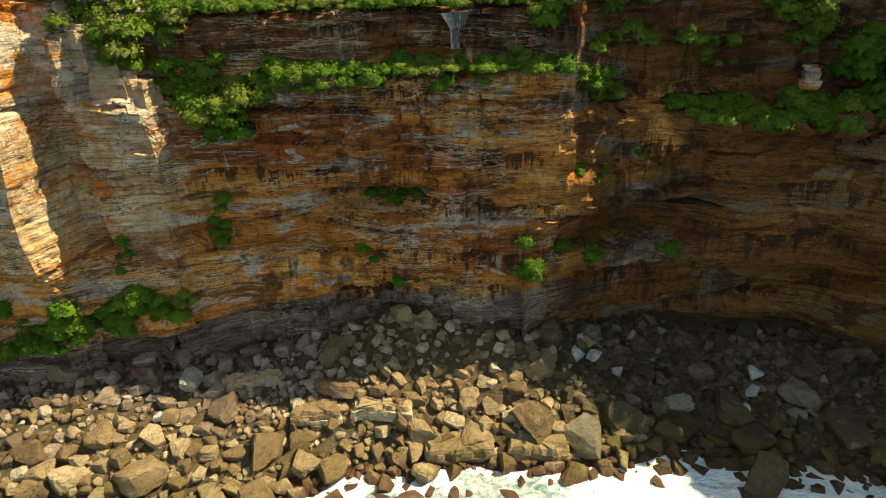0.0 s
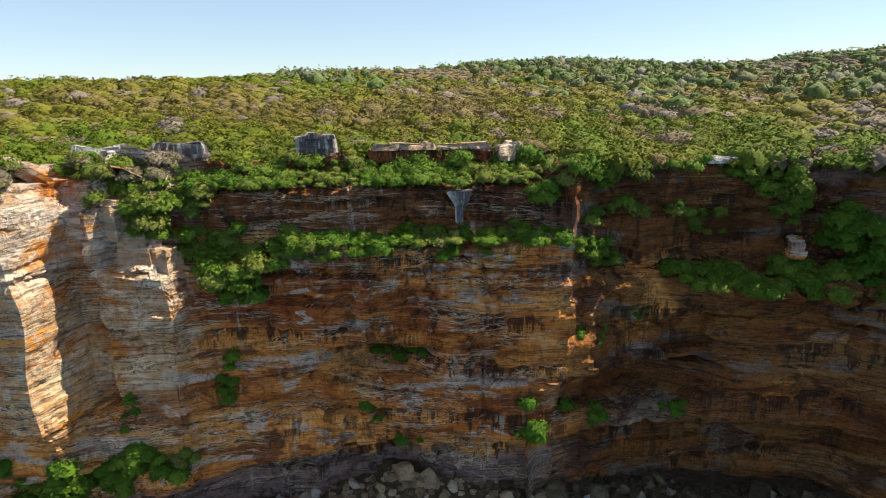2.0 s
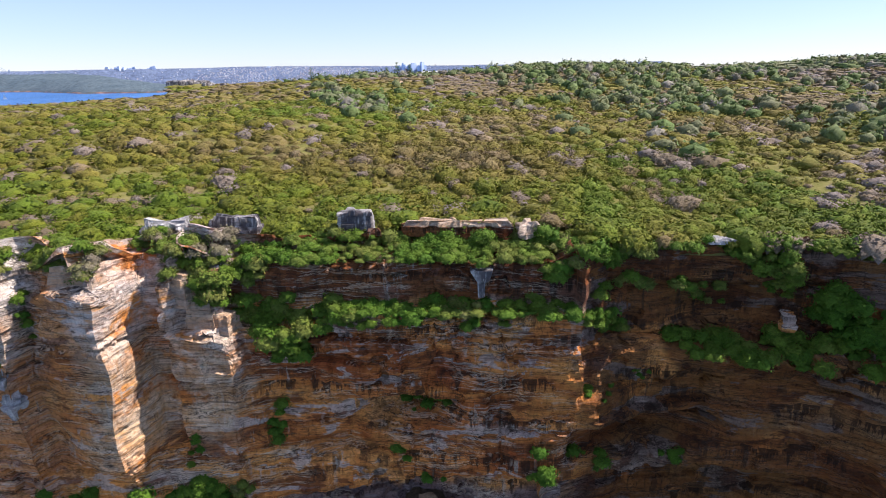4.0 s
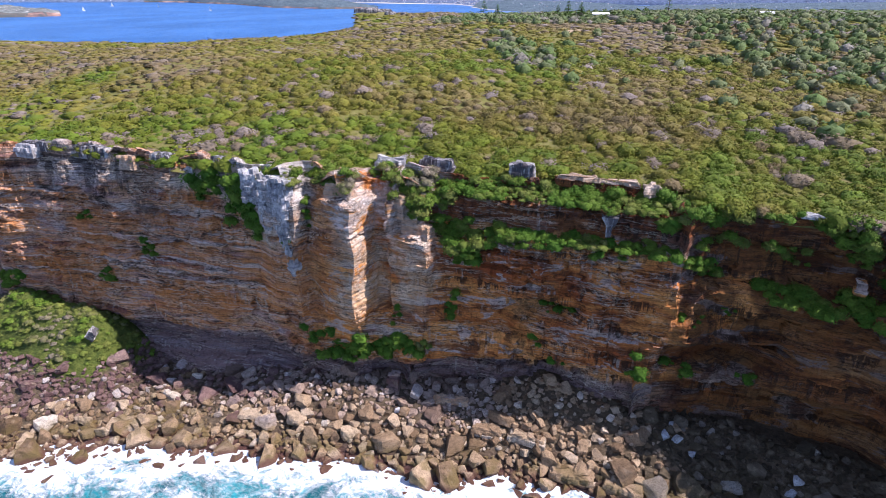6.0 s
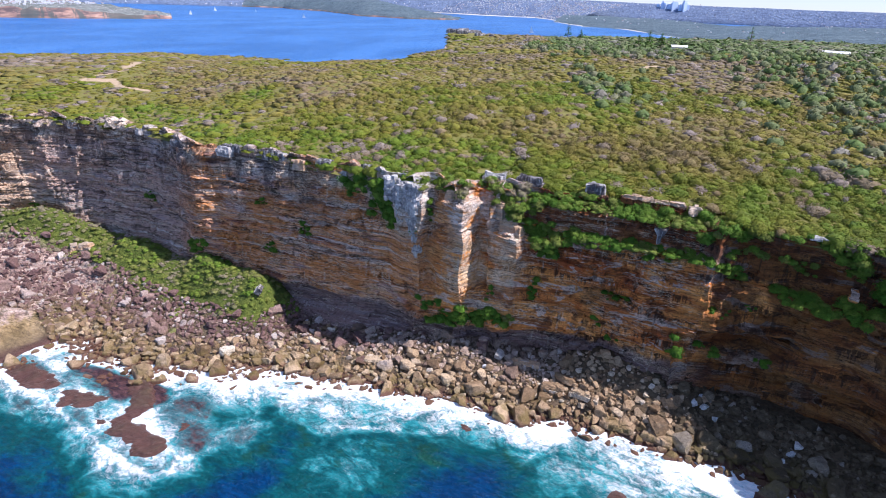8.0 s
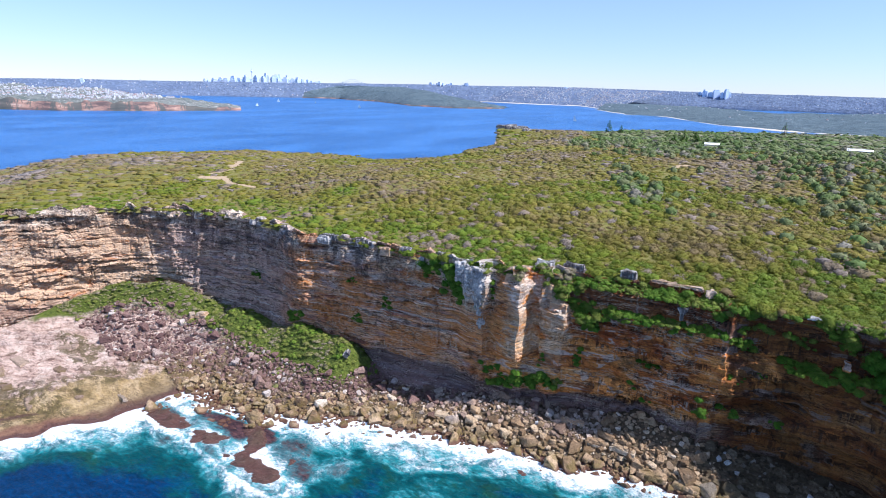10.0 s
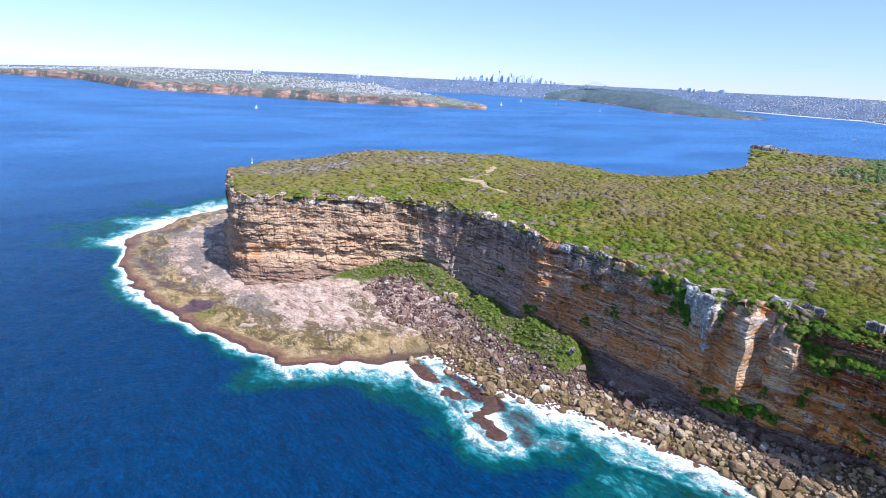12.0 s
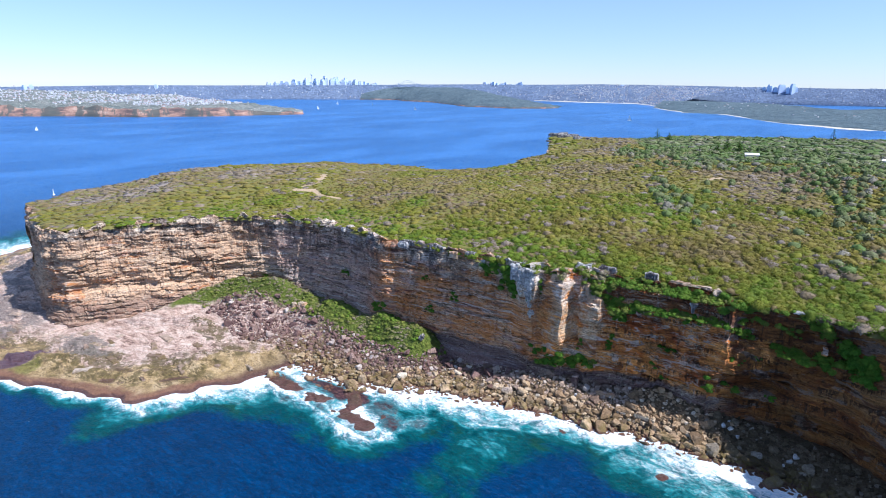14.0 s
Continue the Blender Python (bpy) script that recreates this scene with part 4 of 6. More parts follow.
def build_cliff():
    front = CLIFF
    steps = [0.28 if -72 < p[0] < 60 else (0.5 if p[0] > -275 else 0.8) for p in front[:-1]]
    steps[:4] = [0.8] * 4
    line = resample(front, steps)
    back = resample([CLIFF[-1]] + BACK + [CLIFF[0]], [5.0] * (len(BACK) + 1))
    out = {}
    for key, L, dz in (("front", line, 0.3), ("back", back, 3.0)):
        xy = L[:, :2]
        seg = np.hypot(*np.diff(xy, axis=0).T)
        s = np.concatenate([[0], np.cumsum(seg)])
        t = np.gradient(xy, axis=0)
        k = 3 if key == "front" else 1
        ker = np.ones(2 * k + 1) / (2 * k + 1)
        t = np.stack([np.convolve(np.pad(t[:, i], k, mode="edge"), ker, "valid") for i in (0, 1)], 1)
        t /= np.linalg.norm(t, axis=1)[:, None]
        n = np.stack([-t[:, 1], t[:, 0]], 1)
        rows = int(58 / dz)
        f = np.linspace(0, 1, rows)
        top = L[:, 2] + 0.8 * vnoise(s / 5, 0, 0, 14) + 0.5 * np.floor(2 * vnoise(s / 2.2, 3, 0, 15)) + step01(-60, -66, L[:, 0]) * 0.9 * np.floor(2.5 * vnoise(s / 4.5, 7, 0, 16)) / 2 - (0 if key == "front" else 7.0)
        Zg = -3 + (top[None, :] + 3) * f[:, None]
        S = np.broadcast_to(s, Zg.shape)
        Xc = np.broadcast_to(xy[:, 0], Zg.shape)
        O = face_offset(Xc, S, Zg, top) if key == "front" else 1.5 * fbm(S / 22, Zg / 9, 0, 3)
        X = xy[None, :, 0] + n[None, :, 0] * O
        Y = xy[None, :, 1] + n[None, :, 1] * O
        if key == "front":
            # below their hanging feet the buttresses merge into one wall
            low = step01(25, 19, Zg + 2.0 * vnoise(S / 6, Zg / 5, 0, 90)) * step01(-26, -29, Xc) * step01(-70, -64, Xc) * 0.8
            Y = Y + low * (np.interp(-Xc, [26, 30, 38, 42, 45, 66], [57.8, 56.2, 55.0, 53.8, 52.0, 51.0]) - xy[None, :, 1])
            # the gully's side runs down to the wall in steps
            ramp = step01(41, 27, Zg + 2.5 * vnoise(S / 5, Zg / 4, 0, 91)) * (1 - low) * step01(-24, -28, Xc) * step01(-40.5, -38.5, Xc) * 0.85
            Y = Y + ramp * (np.interp(-Xc, [24, 30, 36, 38.2, 39], [58.8, 56.0, 55.8, 56.0, 57.6]) - xy[None, :, 1])
            turn = step01(31, 28, Zg + 2.0 * vnoise(S / 5, Zg / 4, 0, 92)) * step01(8, 11, Xc) * step01(24, 20, Xc) * 0.85
            Y = Y + turn * (np.interp(Xc, [8, 13, 17, 24], [59.2, 59.6, 60.3, 61.8]) - xy[None, :, 1])
            # ragged edges of the buttresses and of the block beside the cove
            X = X + (step01(-27, -29, Xc) * step01(-68, -62, Xc) * 0.55 + 0.5 * step01(10, 12.5, Xc) * step01(18, 15, Xc)) * fbm(Zg / 6, S / 12, 0, 95, 3)
        # the lip runs back under the heath
        for back_by, drop in ((1.0, 0.25), (4.5, 2.4)):
            X = np.vstack([X, X[rows - 1] - n[:, 0] * back_by])
            Y = np.vstack([Y, Y[rows - 1] - n[:, 1] * back_by])
            Zg = np.vstack([Zg, top - drop])
        out[key] = (X, Y, Zg, n, xy)
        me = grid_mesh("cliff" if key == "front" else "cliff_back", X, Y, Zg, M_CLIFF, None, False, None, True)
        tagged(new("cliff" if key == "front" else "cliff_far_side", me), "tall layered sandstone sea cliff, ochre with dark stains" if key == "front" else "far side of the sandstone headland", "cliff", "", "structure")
    return out


ROCK = build_cliff()
FX, FY, FZ, FN, FL = ROCK["front"]


def on_face(x, z):
    """A point of the cliff face near x at height z, and the way out of the rock."""
    span = np.abs(FL[:, 0] - x) + np.where(FL[:, 1] < -20, 50, 0)
    j = int(np.argmin(span))
    i = int(np.argmin(np.abs(FZ[:-2, j] - z)))
    return Vector((FX[i, j], FY[i, j], FZ[i, j])), Vector((FN[j, 0], FN[j, 1], 0))


# ---- bushes ----
def bush_shape(leaves_n, size, seed, core=1, flat=0.75):
    """A lumpy crown with many small leaf sprays standing out of it: vertices and triangles, unit radius."""
    r = np.random.RandomState(seed)
    bm = bmesh.new()
    bmesh.ops.create_icosphere(bm, subdivisions=core, radius=1.0)
    bmesh.ops.delete(bm, geom=[f for f in bm.faces if f.calc_center_median().z < -0.25], context='FACES')
    bm.verts.index_update()
    v = np.array([p.co[:] for p in bm.verts])
    tri = np.array([[q.index for q in fc.verts] for fc in bm.faces])
    bm.free()

    def lump(p):
        return 1 + 0.36 * fbm(p[:, 0] * 1.5 + seed, p[:, 1] * 1.5, p[:, 2] * 1.5, seed, 2) + 0.16 * vnoise(p[:, 0] * 4 + seed, p[:, 1] * 4, p[:, 2] * 4, seed + 3)

    v = v * ((0.84 if core > 1 else 0.92) * lump(v) + (0.05 if core > 1 else 0.09) * r.randn(len(v)))[:, None]
    v[:, 2] = v[:, 2] * flat
    p = r.randn(leaves_n * 3 + 6, 3)
    p /= np.linalg.norm(p, axis=1)[:, None]
    p = p[p[:, 2] > -0.15][:leaves_n]
    c = p * lump(p)[:, None] * (0.84 + 0.30 * r.rand(len(p), 1))
    nrm = p + 0.7 * r.randn(len(p), 3)
    nrm /= np.linalg.norm(nrm, axis=1)[:, None]
    a = np.cross(nrm, r.randn(len(p), 3))
    a /= np.maximum(np.linalg.norm(a, axis=1), 1e-6)[:, None]
    b = np.cross(nrm, a)
    w = size * (0.6 + 0.8 * r.rand(len(p), 1))
    q = np.stack([c - a * w, c + a * w * 0.7 - b * w * 0.8, c + a * w * 0.5 + b * w * 0.9], 1).reshape(-1, 3)
    q[:, 2] *= flat
    return np.concatenate([v, q]), np.concatenate([tri, np.arange(len(q)).reshape(-1, 3) + len(v)])


def scatter(shapes, px, py, pz, radius, tall, spin, tint, which):
    """Many bushes in one set of arrays."""
    V, T, A = [], [], []
    base = 0
    for k, (v, tri) in enumerate(shapes):
        m = np.where(which == k)[0]
        if not len(m):
            continue
        c, s = np.cos(spin[m])[:, None], np.sin(spin[m])[:, None]
        x = (v[None, :, 0] * c - v[None, :, 1] * s) * radius[m][:, None] + px[m][:, None]
        y = (v[None, :, 0] * s + v[None, :, 1] * c) * radius[m][:, None] + py[m][:, None]
        z = v[None, :, 2] * (radius[m] * tall[m])[:, None] + pz[m][:, None]
        V.append(np.stack([x, y, z], -1).reshape(-1, 3))
        T.append((tri[None] + base + np.arange(len(m))[:, None, None] * len(v)).reshape(-1, 3))
        A.append(np.repeat(tint[m], len(v)))
        base += len(m) * len(v)
    return np.concatenate(V), np.concatenate(T), np.concatenate(A)


def jittered(x0, x1, y0, y1, step, seed):
    r = np.random.RandomState(seed)
    X, Y = np.meshgrid(np.arange(x0, x1, step), np.arange(y0, y1, step))
    return (X + r.uniform(-0.55, 0.55, X.shape) * step).ravel(), (Y + r.uniform(-0.55, 0.55, Y.shape) * step).ravel(), r


def build_heath():
    wooded = lambda x, y: x + 0.55 * y > 95
    sets = [("heath_shrubs", 2.2, 200, 0.10, (-80, 70, 40, 125), lambda d, x, y: d < 58, 2, M_HEATH),
            ("heath_shrubs_behind", 2.2, 80, 0.13, (-140, 130, 40, 195), lambda d, x, y: (d >= 58) & (d < 125), 1, M_HEATH),
            ("heath_shrubs_inland", 2.5, 12, 0.26, (-280, 220, -40, 330), lambda d, x, y: (d >= 125) & (d < 250), 1, M_HEATH),
            ("heath_shrubs_distant", 3.7, 5, 0.3, (-400, 460, -50, 640), lambda d, x, y: (d >= 250) & ~wooded(x, y), 1, M_HEATH),
            ("low_woodland", 4.2, 5, 0.3, (-400, 460, -50, 640), lambda d, x, y: (d >= 250) & wooded(x, y), 1, M_SCRUB)]
    for i, (name, step, sprays, size, (x0, x1, y0, y1), pick, core, mat) in enumerate(sets):
        x, y, r = jittered(x0, x1, y0, y1, step, 40 + i)
        d = np.hypot(x, y - 60)
        rim = line_distance(x, y, OUTLINE, True)
        edge = np.where((x > -46) & (x < 13.5) & (y < 80), np.where(x < -33, 8.0, 7.8), np.where((x > -67) & (x < 0) & (y < 66), 3.4, np.where(x < -67, 1.3, 0.5)))
        ok = pick(d, x, y) & inside(x, y, OUTLINE) & (rim > edge) & (sand_mask(x, y) < 0.2) & ~((y > 620) | (x > 440))
        bare = np.hypot((x + 240) / 28, (y - 464) / 16) < 0.7 + 0.4 * r.rand(len(x))
        ok &= ~bare
        x, y, d, rim = x[ok], y[ok], d[ok], rim[ok]
        z = plateau(x, y)
        n = len(x)
        inland = step01(60, 160, rim) * step01(-60, 60, x + (y - 150) * 0.4)
        clump = 1 + 0.30 * vnoise(x / 6, y / 6, 0, 66)
        radius = (1.0, 0.98, 0.92, 0.9, 0.95)[i] * step * clump * (0.45 + 0.85 * r.rand(n) ** 2.0) * (1 + 0.3 * inland * r.rand(n))
        tall = (0.88, 0.68, 0.40, 0.32, 0.50)[i] * (0.75 + 0.55 * r.rand(n)) * (1 - 0.35 * step01(-150, -280, x))
        warm = np.clip(0.5 + 0.55 * fbm(x / 34, y / 34, 0, 61, 3), 0, 1)
        dry = np.clip(0.5 + 0.6 * fbm(x / 15, y / 15, 0, 62, 2), 0, 1)
        tint = 0.06 + 0.48 * warm + 0.24 * (r.rand(n) - 0.5) - 0.16 * step01(46, 6, rim) + 0.25 * step01(-270, -330, x)
        east = step01(20, 60, x) * step01(72, 95, y)
        grey = r.rand(n) < 0.05 + 0.22 * step01(0.55, 0.85, dry) + 0.22 * east * step01(0.35, 0.7, dry) + 0.1 * inland
        tint = tint + (-0.05, -0.04, 0.13, 0.15, 0.05)[i]
        tint = np.where(grey, 0.58 + 0.32 * r.rand(n), tint)
        lush = np.exp(-((x - 18.5) / 5.5) ** 2 - ((y - 80) / 15) ** 2) + np.exp(-((x + 230) / 9) ** 2 - ((y - 67) / 7) ** 2) + np.exp(-((x + 151) / 12) ** 2 - ((y - 97) / 9) ** 2)
        tint = np.clip(tint * (1 - np.clip(1.1 * lush, 0, 1)), 0, 1)
        shapes = [bush_shape(sprays, size, 100 * i + k, core) for k in range(6)]
        v, t, a = scatter(shapes, x, y, z, radius, tall, r.uniform(0, 6.28, n), tint, r.randint(0, 6, n))
        tagged(new(name, mesh_from(name, v, t, mat, True, {"tint": a})), "dense coastal heath of green, olive and grey shrubs" if i < 4 else "dense blue-green scrub woodland on the plateau", "shrubs", "", "stuff")


build_heath()


def build_skyline_trees():
    """Taller banksias and tea-trees on the rise behind the heath."""
    x, y, r = jittered(-150, 330, 110, 420, 5.5, 55)
    ok = inside(x, y, OUTLINE) & (r.rand(len(x)) < 0.06 + 0.75 * step01(-0.1, 0.45, fbm(x / 45, y / 45, 0, 56))) & (x + 0.5 * (y - 130) > -30) & (sand_mask(x, y) < 0.1)
    x, y = x[ok], y[ok]
    n = len(x)
    shapes = [bush_shape(36, 0.2, 800 + k, 1, 0.8) for k in range(4)]
    tint = np.clip(0.1 + 0.5 * r.rand(n) + 0.35 * (r.rand(n) < 0.2), 0, 1)
    v, t, a = scatter(shapes, x, y, plateau(x, y) + 0.8, r.uniform(1.6, 3.2, n), r.uniform(0.8, 1.2, n), r.uniform(0, 6.28, n), tint, r.randint(0, 4, n))
    tagged(new("scrub_trees", mesh_from("scrub_trees", v, t, M_SCRUB, True, {"tint": a})), "low rounded scrub trees rising above the heath", "trees", "", "stuff")


build_skyline_trees()

# shrubs on ledges and in gullies: x, height, half width, half height, how dense
LEDGES = [(-16, 41.3, 3.6, 1.6, 16, 0.4), (-9, 41.6, 4.0, 1.5, 16, 0.2), (-1.5, 41.8, 4.2, 1.6, 18, 0.15), (6.5, 41.8, 3.4, 1.4, 14, 0.4),
          (-23.6, 39.6, 2.6, 2.6, 34, 0.5), (-28.0, 42.4, 2.6, 3.0, 40, 0.4), (-23.4, 36.8, 2.2, 1.8, 20, 0.3), (-30.2, 46.4, 2.6, 2.0, 26, 0.6), (-30, 47.5, 3.4, 2.2, 16, 0.6), (-34, 49.6, 4.5, 1.5, 14, 0.7),
          (-11, 49.6, 3.6, 1.4, 18, 0.5), (-4, 49.8, 4.4, 1.3, 22, 0.2), (3.5, 49.5, 4.0, 1.5, 20, 0.25), (10, 49.4, 3.4, 1.9, 18, 0.35), (15.5, 49.8, 2.4, 1.6, 12, 0.5), (-19, 49.6, 4.2, 1.5, 18, 0.7),
          (21, 49.6, 4, 1.0, 14, 0.6), (28, 49.9, 4, 1.0, 14, 0.4), (36, 49.9, 4, 1.2, 14, 0.5), (45, 49.9, 5, 1.3, 14, 0.5),
          (16.2, 44.0, 0.9, 1.3, 10, 0.3), (21.2, 44.6, 2.4, 1.3, 20, 0.6), (28.6, 43.6, 2.8, 1.3, 22, 0.5), (36.5, 47.4, 2.8, 1.3, 30, 0.45), (40.0, 44.6, 1.6, 2.6, 30, 0.5), (38.4, 46.4, 2.0, 1.4, 20, 0.5), (31.8, 41.4, 1.2, 1.8, 7, 0.6),
          (29.5, 36.4, 3.6, 1.0, 56, 0.35), (36, 36.0, 4.0, 1.2, 70, 0.35), (42, 36.4, 3.2, 1.4, 56, 0.3), (47.5, 40.0, 3.2, 3.8, 40, 0.05), (52, 37, 3, 3.8, 30, 0.05),
          (-6.2, 27.2, 3.0, 0.9, 10, 0.1), (-26, 26.0, 0.7, 3.6, 10, 0.1), (-37.2, 23.0, 0.7, 2.0, 6, 0.1), (-36, 16.4, 4.0, 2.2, 36, 0.08), (-31, 17.4, 1.2, 1.4, 9, 0.85), (-43, 14.6, 4.0, 2.4, 34, 0.05), (-49, 13.6, 4.0, 2.2, 26, 0.05), (10.5, 48.0, 2.6, 2.0, 26, 0.3), (16.4, 48.4, 1.8, 1.8, 16, 0.4), (20, 48.8, 2.6, 1.2, 16, 0.55),
          (16.4, 19.6, 1.8, 1.0, 8, 0.1), (9, 19.2, 1.5, 2.6, 10, 0.05), (-4.5, 17.4, 3.0, 1.2, 10, 0.05), (-9.5, 21.0, 1.0, 0.9, 5, 0.1), (22, 31.8, 1.8, 0.7, 6, 0.1), (17, 29.6, 2.0, 0.9, 8, 0.1), (28, 19, 1.6, 1.0, 5, 0.1),
          (-93, 31.4, 1.6, 2.6, 12, 0.1), (-76, 46.0, 3.2, 2.8, 22, 0.2), (-67.5, 43.5, 3.0, 4.2, 26, 0.05), (-72, 47.5, 3.0, 2.0, 14, 0.1), (-161, 27.8, 2.0, 2.0, 8, 0.1), (-107, 37.0, 2.4, 0.9, 8, 0.1), (-133, 18.5, 3.0, 2.6, 14, 0.05),
          (-52.2, 18.2, 3.6, 1.6, 12, 0.05), (-105, 23.0, 2.2, 1.6, 8, 0.05), (-210, 18, 2.4, 1.2, 7, 0.1), (-52.8, 44, 0.8, 3.2, 10, 0.2), (-56, 38.5, 1.0, 0.8, 3, 0.4), (-62, 48.5, 2, 1.2, 8, 0.6), (-46, 49.8, 4.4, 1.1, 14, 0.5), (-57, 50.5, 2.6, 0.8, 8, 0.6),
          (-40, 51.0, 3.0, 1.2, 14, 0.6), (-36, 47.6, 2.4, 1.2, 12, 0.7), (-44.5, 51.4, 3.2, 0.9, 12, 0.55), (-50.5, 50.6, 2.6, 1.2, 12, 0.5), (-23.5, 42.4, 2.0, 1.2, 14, 0.35), (17.2, 39.6, 1.6, 1.2, 12, 0.3), (-32, 44.4, 2.2, 1.6, 14, 0.5), (-20.5, 40.0, 2.6, 0.9, 22, 0.35), (15.6, 41.0, 2.2, 1.0, 20, 0.35), (18.5, 38.0, 1.8, 0.9, 14, 0.3), (-66, 45.5, 3.4, 3.4, 24, 0.2), (-64, 41.0, 2.4, 3.0, 16, 0.1)]


def build_ledge_shrubs():
    shapes = [bush_shape(190, 0.125, 900 + k, 2, 0.9) for k in range(4)]
    r = np.random.RandomState(5)
    for x, z, hw, hh, n, tone in LEDGES:
        px, py, pz, rad = [], [], [], []
        for _ in range(n):
            a, b = r.uniform(-1, 1), r.uniform(-1, 1)
            p, out = on_face(x + a * hw, z + b * hh * (1 - 0.6 * abs(a)) + 0.5 * hh * math.sin(3 * a + x))
            q = p + out * r.uniform(-0.1, 1.7 if 26 < x < 50 and z > 35 else 0.6)
            px.append(q.x), py.append(q.y), pz.append(q.z), rad.append((0.4 + 0.9 * r.rand() ** 1.6) * min(1.5, 0.6 + 0.3 * min(hw, hh)))
        tint = np.clip(tone * 0.75 + r.uniform(-0.15, 0.3, n), 0, 1)
        c = np.array([np.mean(px), np.mean(py), np.mean(pz)])
        v, t, a = scatter(shapes, np.array(px) - c[0], np.array(py) - c[1], np.array(pz) - c[2], np.array(rad), np.full(n, 0.95), r.uniform(0, 6.28, n), tint, r.randint(0, 4, n))
        ob = new("cliff_shrub", mesh_from("cliff_shrub", v, t, M_LUSH, True, {"tint": a}))
        ob.location = c
        what = "grey-green wind-bent shrubs" if tone > 0.45 else "bright green creeping shrubs" if tone > 0.12 else "dark green shrubs in shade"
        tagged(ob, what + " rooted on a ledge of the cliff", "shrub", "shrubs on the cliff ledges")


build_ledge_shrubs()


def build_creepers():
    """Thickets that fill the two terraces of the middle block."""
    shapes = [bush_shape(190, 0.12, 950 + k, 2, 0.8) for k in range(4)]
    r = np.random.RandomState(6)
    for z0, reach, x0, x1, tone in ((42.6, 2.4, -23, 12.5, 0.25), (49.0, 6.0, -29, 13.2, 0.3), (50.4, 3.2, -65, -30, 0.45)):
        x = x0
        while x < x1:
            wide = r.uniform(4, 8)
            n = int(wide * reach * 2.1)
            px, py, pz = [], [], []
            for _ in range(n):
                p, out = on_face(min(x + r.rand() * wide, x1), z0 - 1.6)
                k = r.uniform(-0.15, 1.0)
                q = p - out * reach * k
                px.append(q.x), py.append(q.y), pz.append(z0 - 0.4 + (0.6 if z0 < 45 else 1.9) * max(k, 0) - r.rand() * 0.5)
            c = np.array([np.mean(px), np.mean(py), np.mean(pz)])
            kind = tone + r.uniform(-0.25, 0.45)
            tint = np.clip(kind + r.uniform(-0.12, 0.2, n), 0, 1)
            v, t, a = scatter(shapes, np.array(px) - c[0], np.array(py) - c[1], np.array(pz) - c[2], 0.3 + 0.85 * r.rand(n) ** 1.8, r.uniform(0.6, 1.2, n), r.uniform(0, 6.28, n), tint, r.randint(0, 4, n))
            ob = new("ledge_thicket", mesh_from("ledge_thicket", v, t, M_LUSH, True, {"tint": a}))
            ob.location = c
            what = "dense bright green creeper" if kind < 0.4 else "olive and grey-green bushes"
            tagged(ob, what + " spilling over a cliff ledge", "shrub", "thickets on the terraces")
            x += wide


build_creepers()


def build_mound_scrub():
    x, y, r = jittered(-250, -90, -10, 62, 1.35, 81)
    ridge = mound_ridge(x, y)
    ok = (ridge + 0.25 * fbm(x / 6, y / 6, 0, 83) > 0.40) & ~inside(x, y, OUTLINE)
    x, y = x[ok], y[ok]
    n = len(x)
    shapes = [bush_shape(36, 0.22, 700 + k, 1, 0.6) for k in range(4)]
    tint = np.clip(0.60 + 0.3 * fbm(x / 8, y / 8, 0, 84) + 0.3 * r.rand(n), 0, 1)
    v, t, a = scatter(shapes, x, y, shore_height(x, y) + 0.05, 0.45 + 0.95 * r.rand(n) ** 1.8, r.uniform(0.5, 1.0, n), r.uniform(0, 6.28, n), tint, r.randint(0, 4, n))
    tagged(new("mound_scrub", mesh_from("mound_scrub", v, t, M_LUSH, True, {"tint": a})), "low green scrub covering the mound at the cliff foot", "shrubs", "", "stuff")


build_mound_scrub()


# ---- boulders ----
def boulder_shape(seed, cuts):
    """A worn block: a chopped, weathered cube; unit half size."""
    r = np.random.RandomState(seed)
    bm = bmesh.new()
    bmesh.ops.create_cube(bm, size=2.0)
    bmesh.ops.subdivide_edges(bm, edges=bm.edges[:], cuts=cuts, use_grid_fill=True)
    v = np.array([p.co[:] for p in bm.verts])
    faces = np.array([[q.index for q in fc.verts] for fc in bm.faces])
    bm.free()
    p = r.uniform(6.0, 12.0)
    v = v / (np.abs(v) ** p).sum(1, keepdims=True) ** (1 / p)
    v = v * np.array([1.0, r.uniform(0.55, 0.95), r.uniform(0.40, 0.85)])
    for _ in range(8):
        nrm = r.randn(3)
        nrm /= np.linalg.norm(nrm)
        h = r.uniform(0.46, 0.78)
        over = np.maximum(v @ nrm - h, 0)
        v = v - 1.0 * over[:, None] * nrm
    rough = 0.075 * fbm(v[:, 0] * 2.3 + seed, v[:, 1] * 2.3, v[:, 2] * 2.3, seed, 3)
    return v * (1 + rough + 0.02 * r.randn(len(v)))[:, None], faces


BOULDERS = [boulder_shape(300 + k, 4) for k in range(16)]
RUBBLE = [boulder_shape(300 + k, 2) for k in range(16)]
PEBBLES = [boulder_shape(340 + k, 1) for k in range(16)]


def turn_matrix(r, tilt=0.6):
    return Matrix.Rotation(r.uniform(0, 6.283), 3, 'Z') @ Matrix.Rotation(r.uniform(-tilt, tilt), 3, 'X') @ Matrix.Rotation(r.uniform(-tilt, tilt), 3, 'Y')


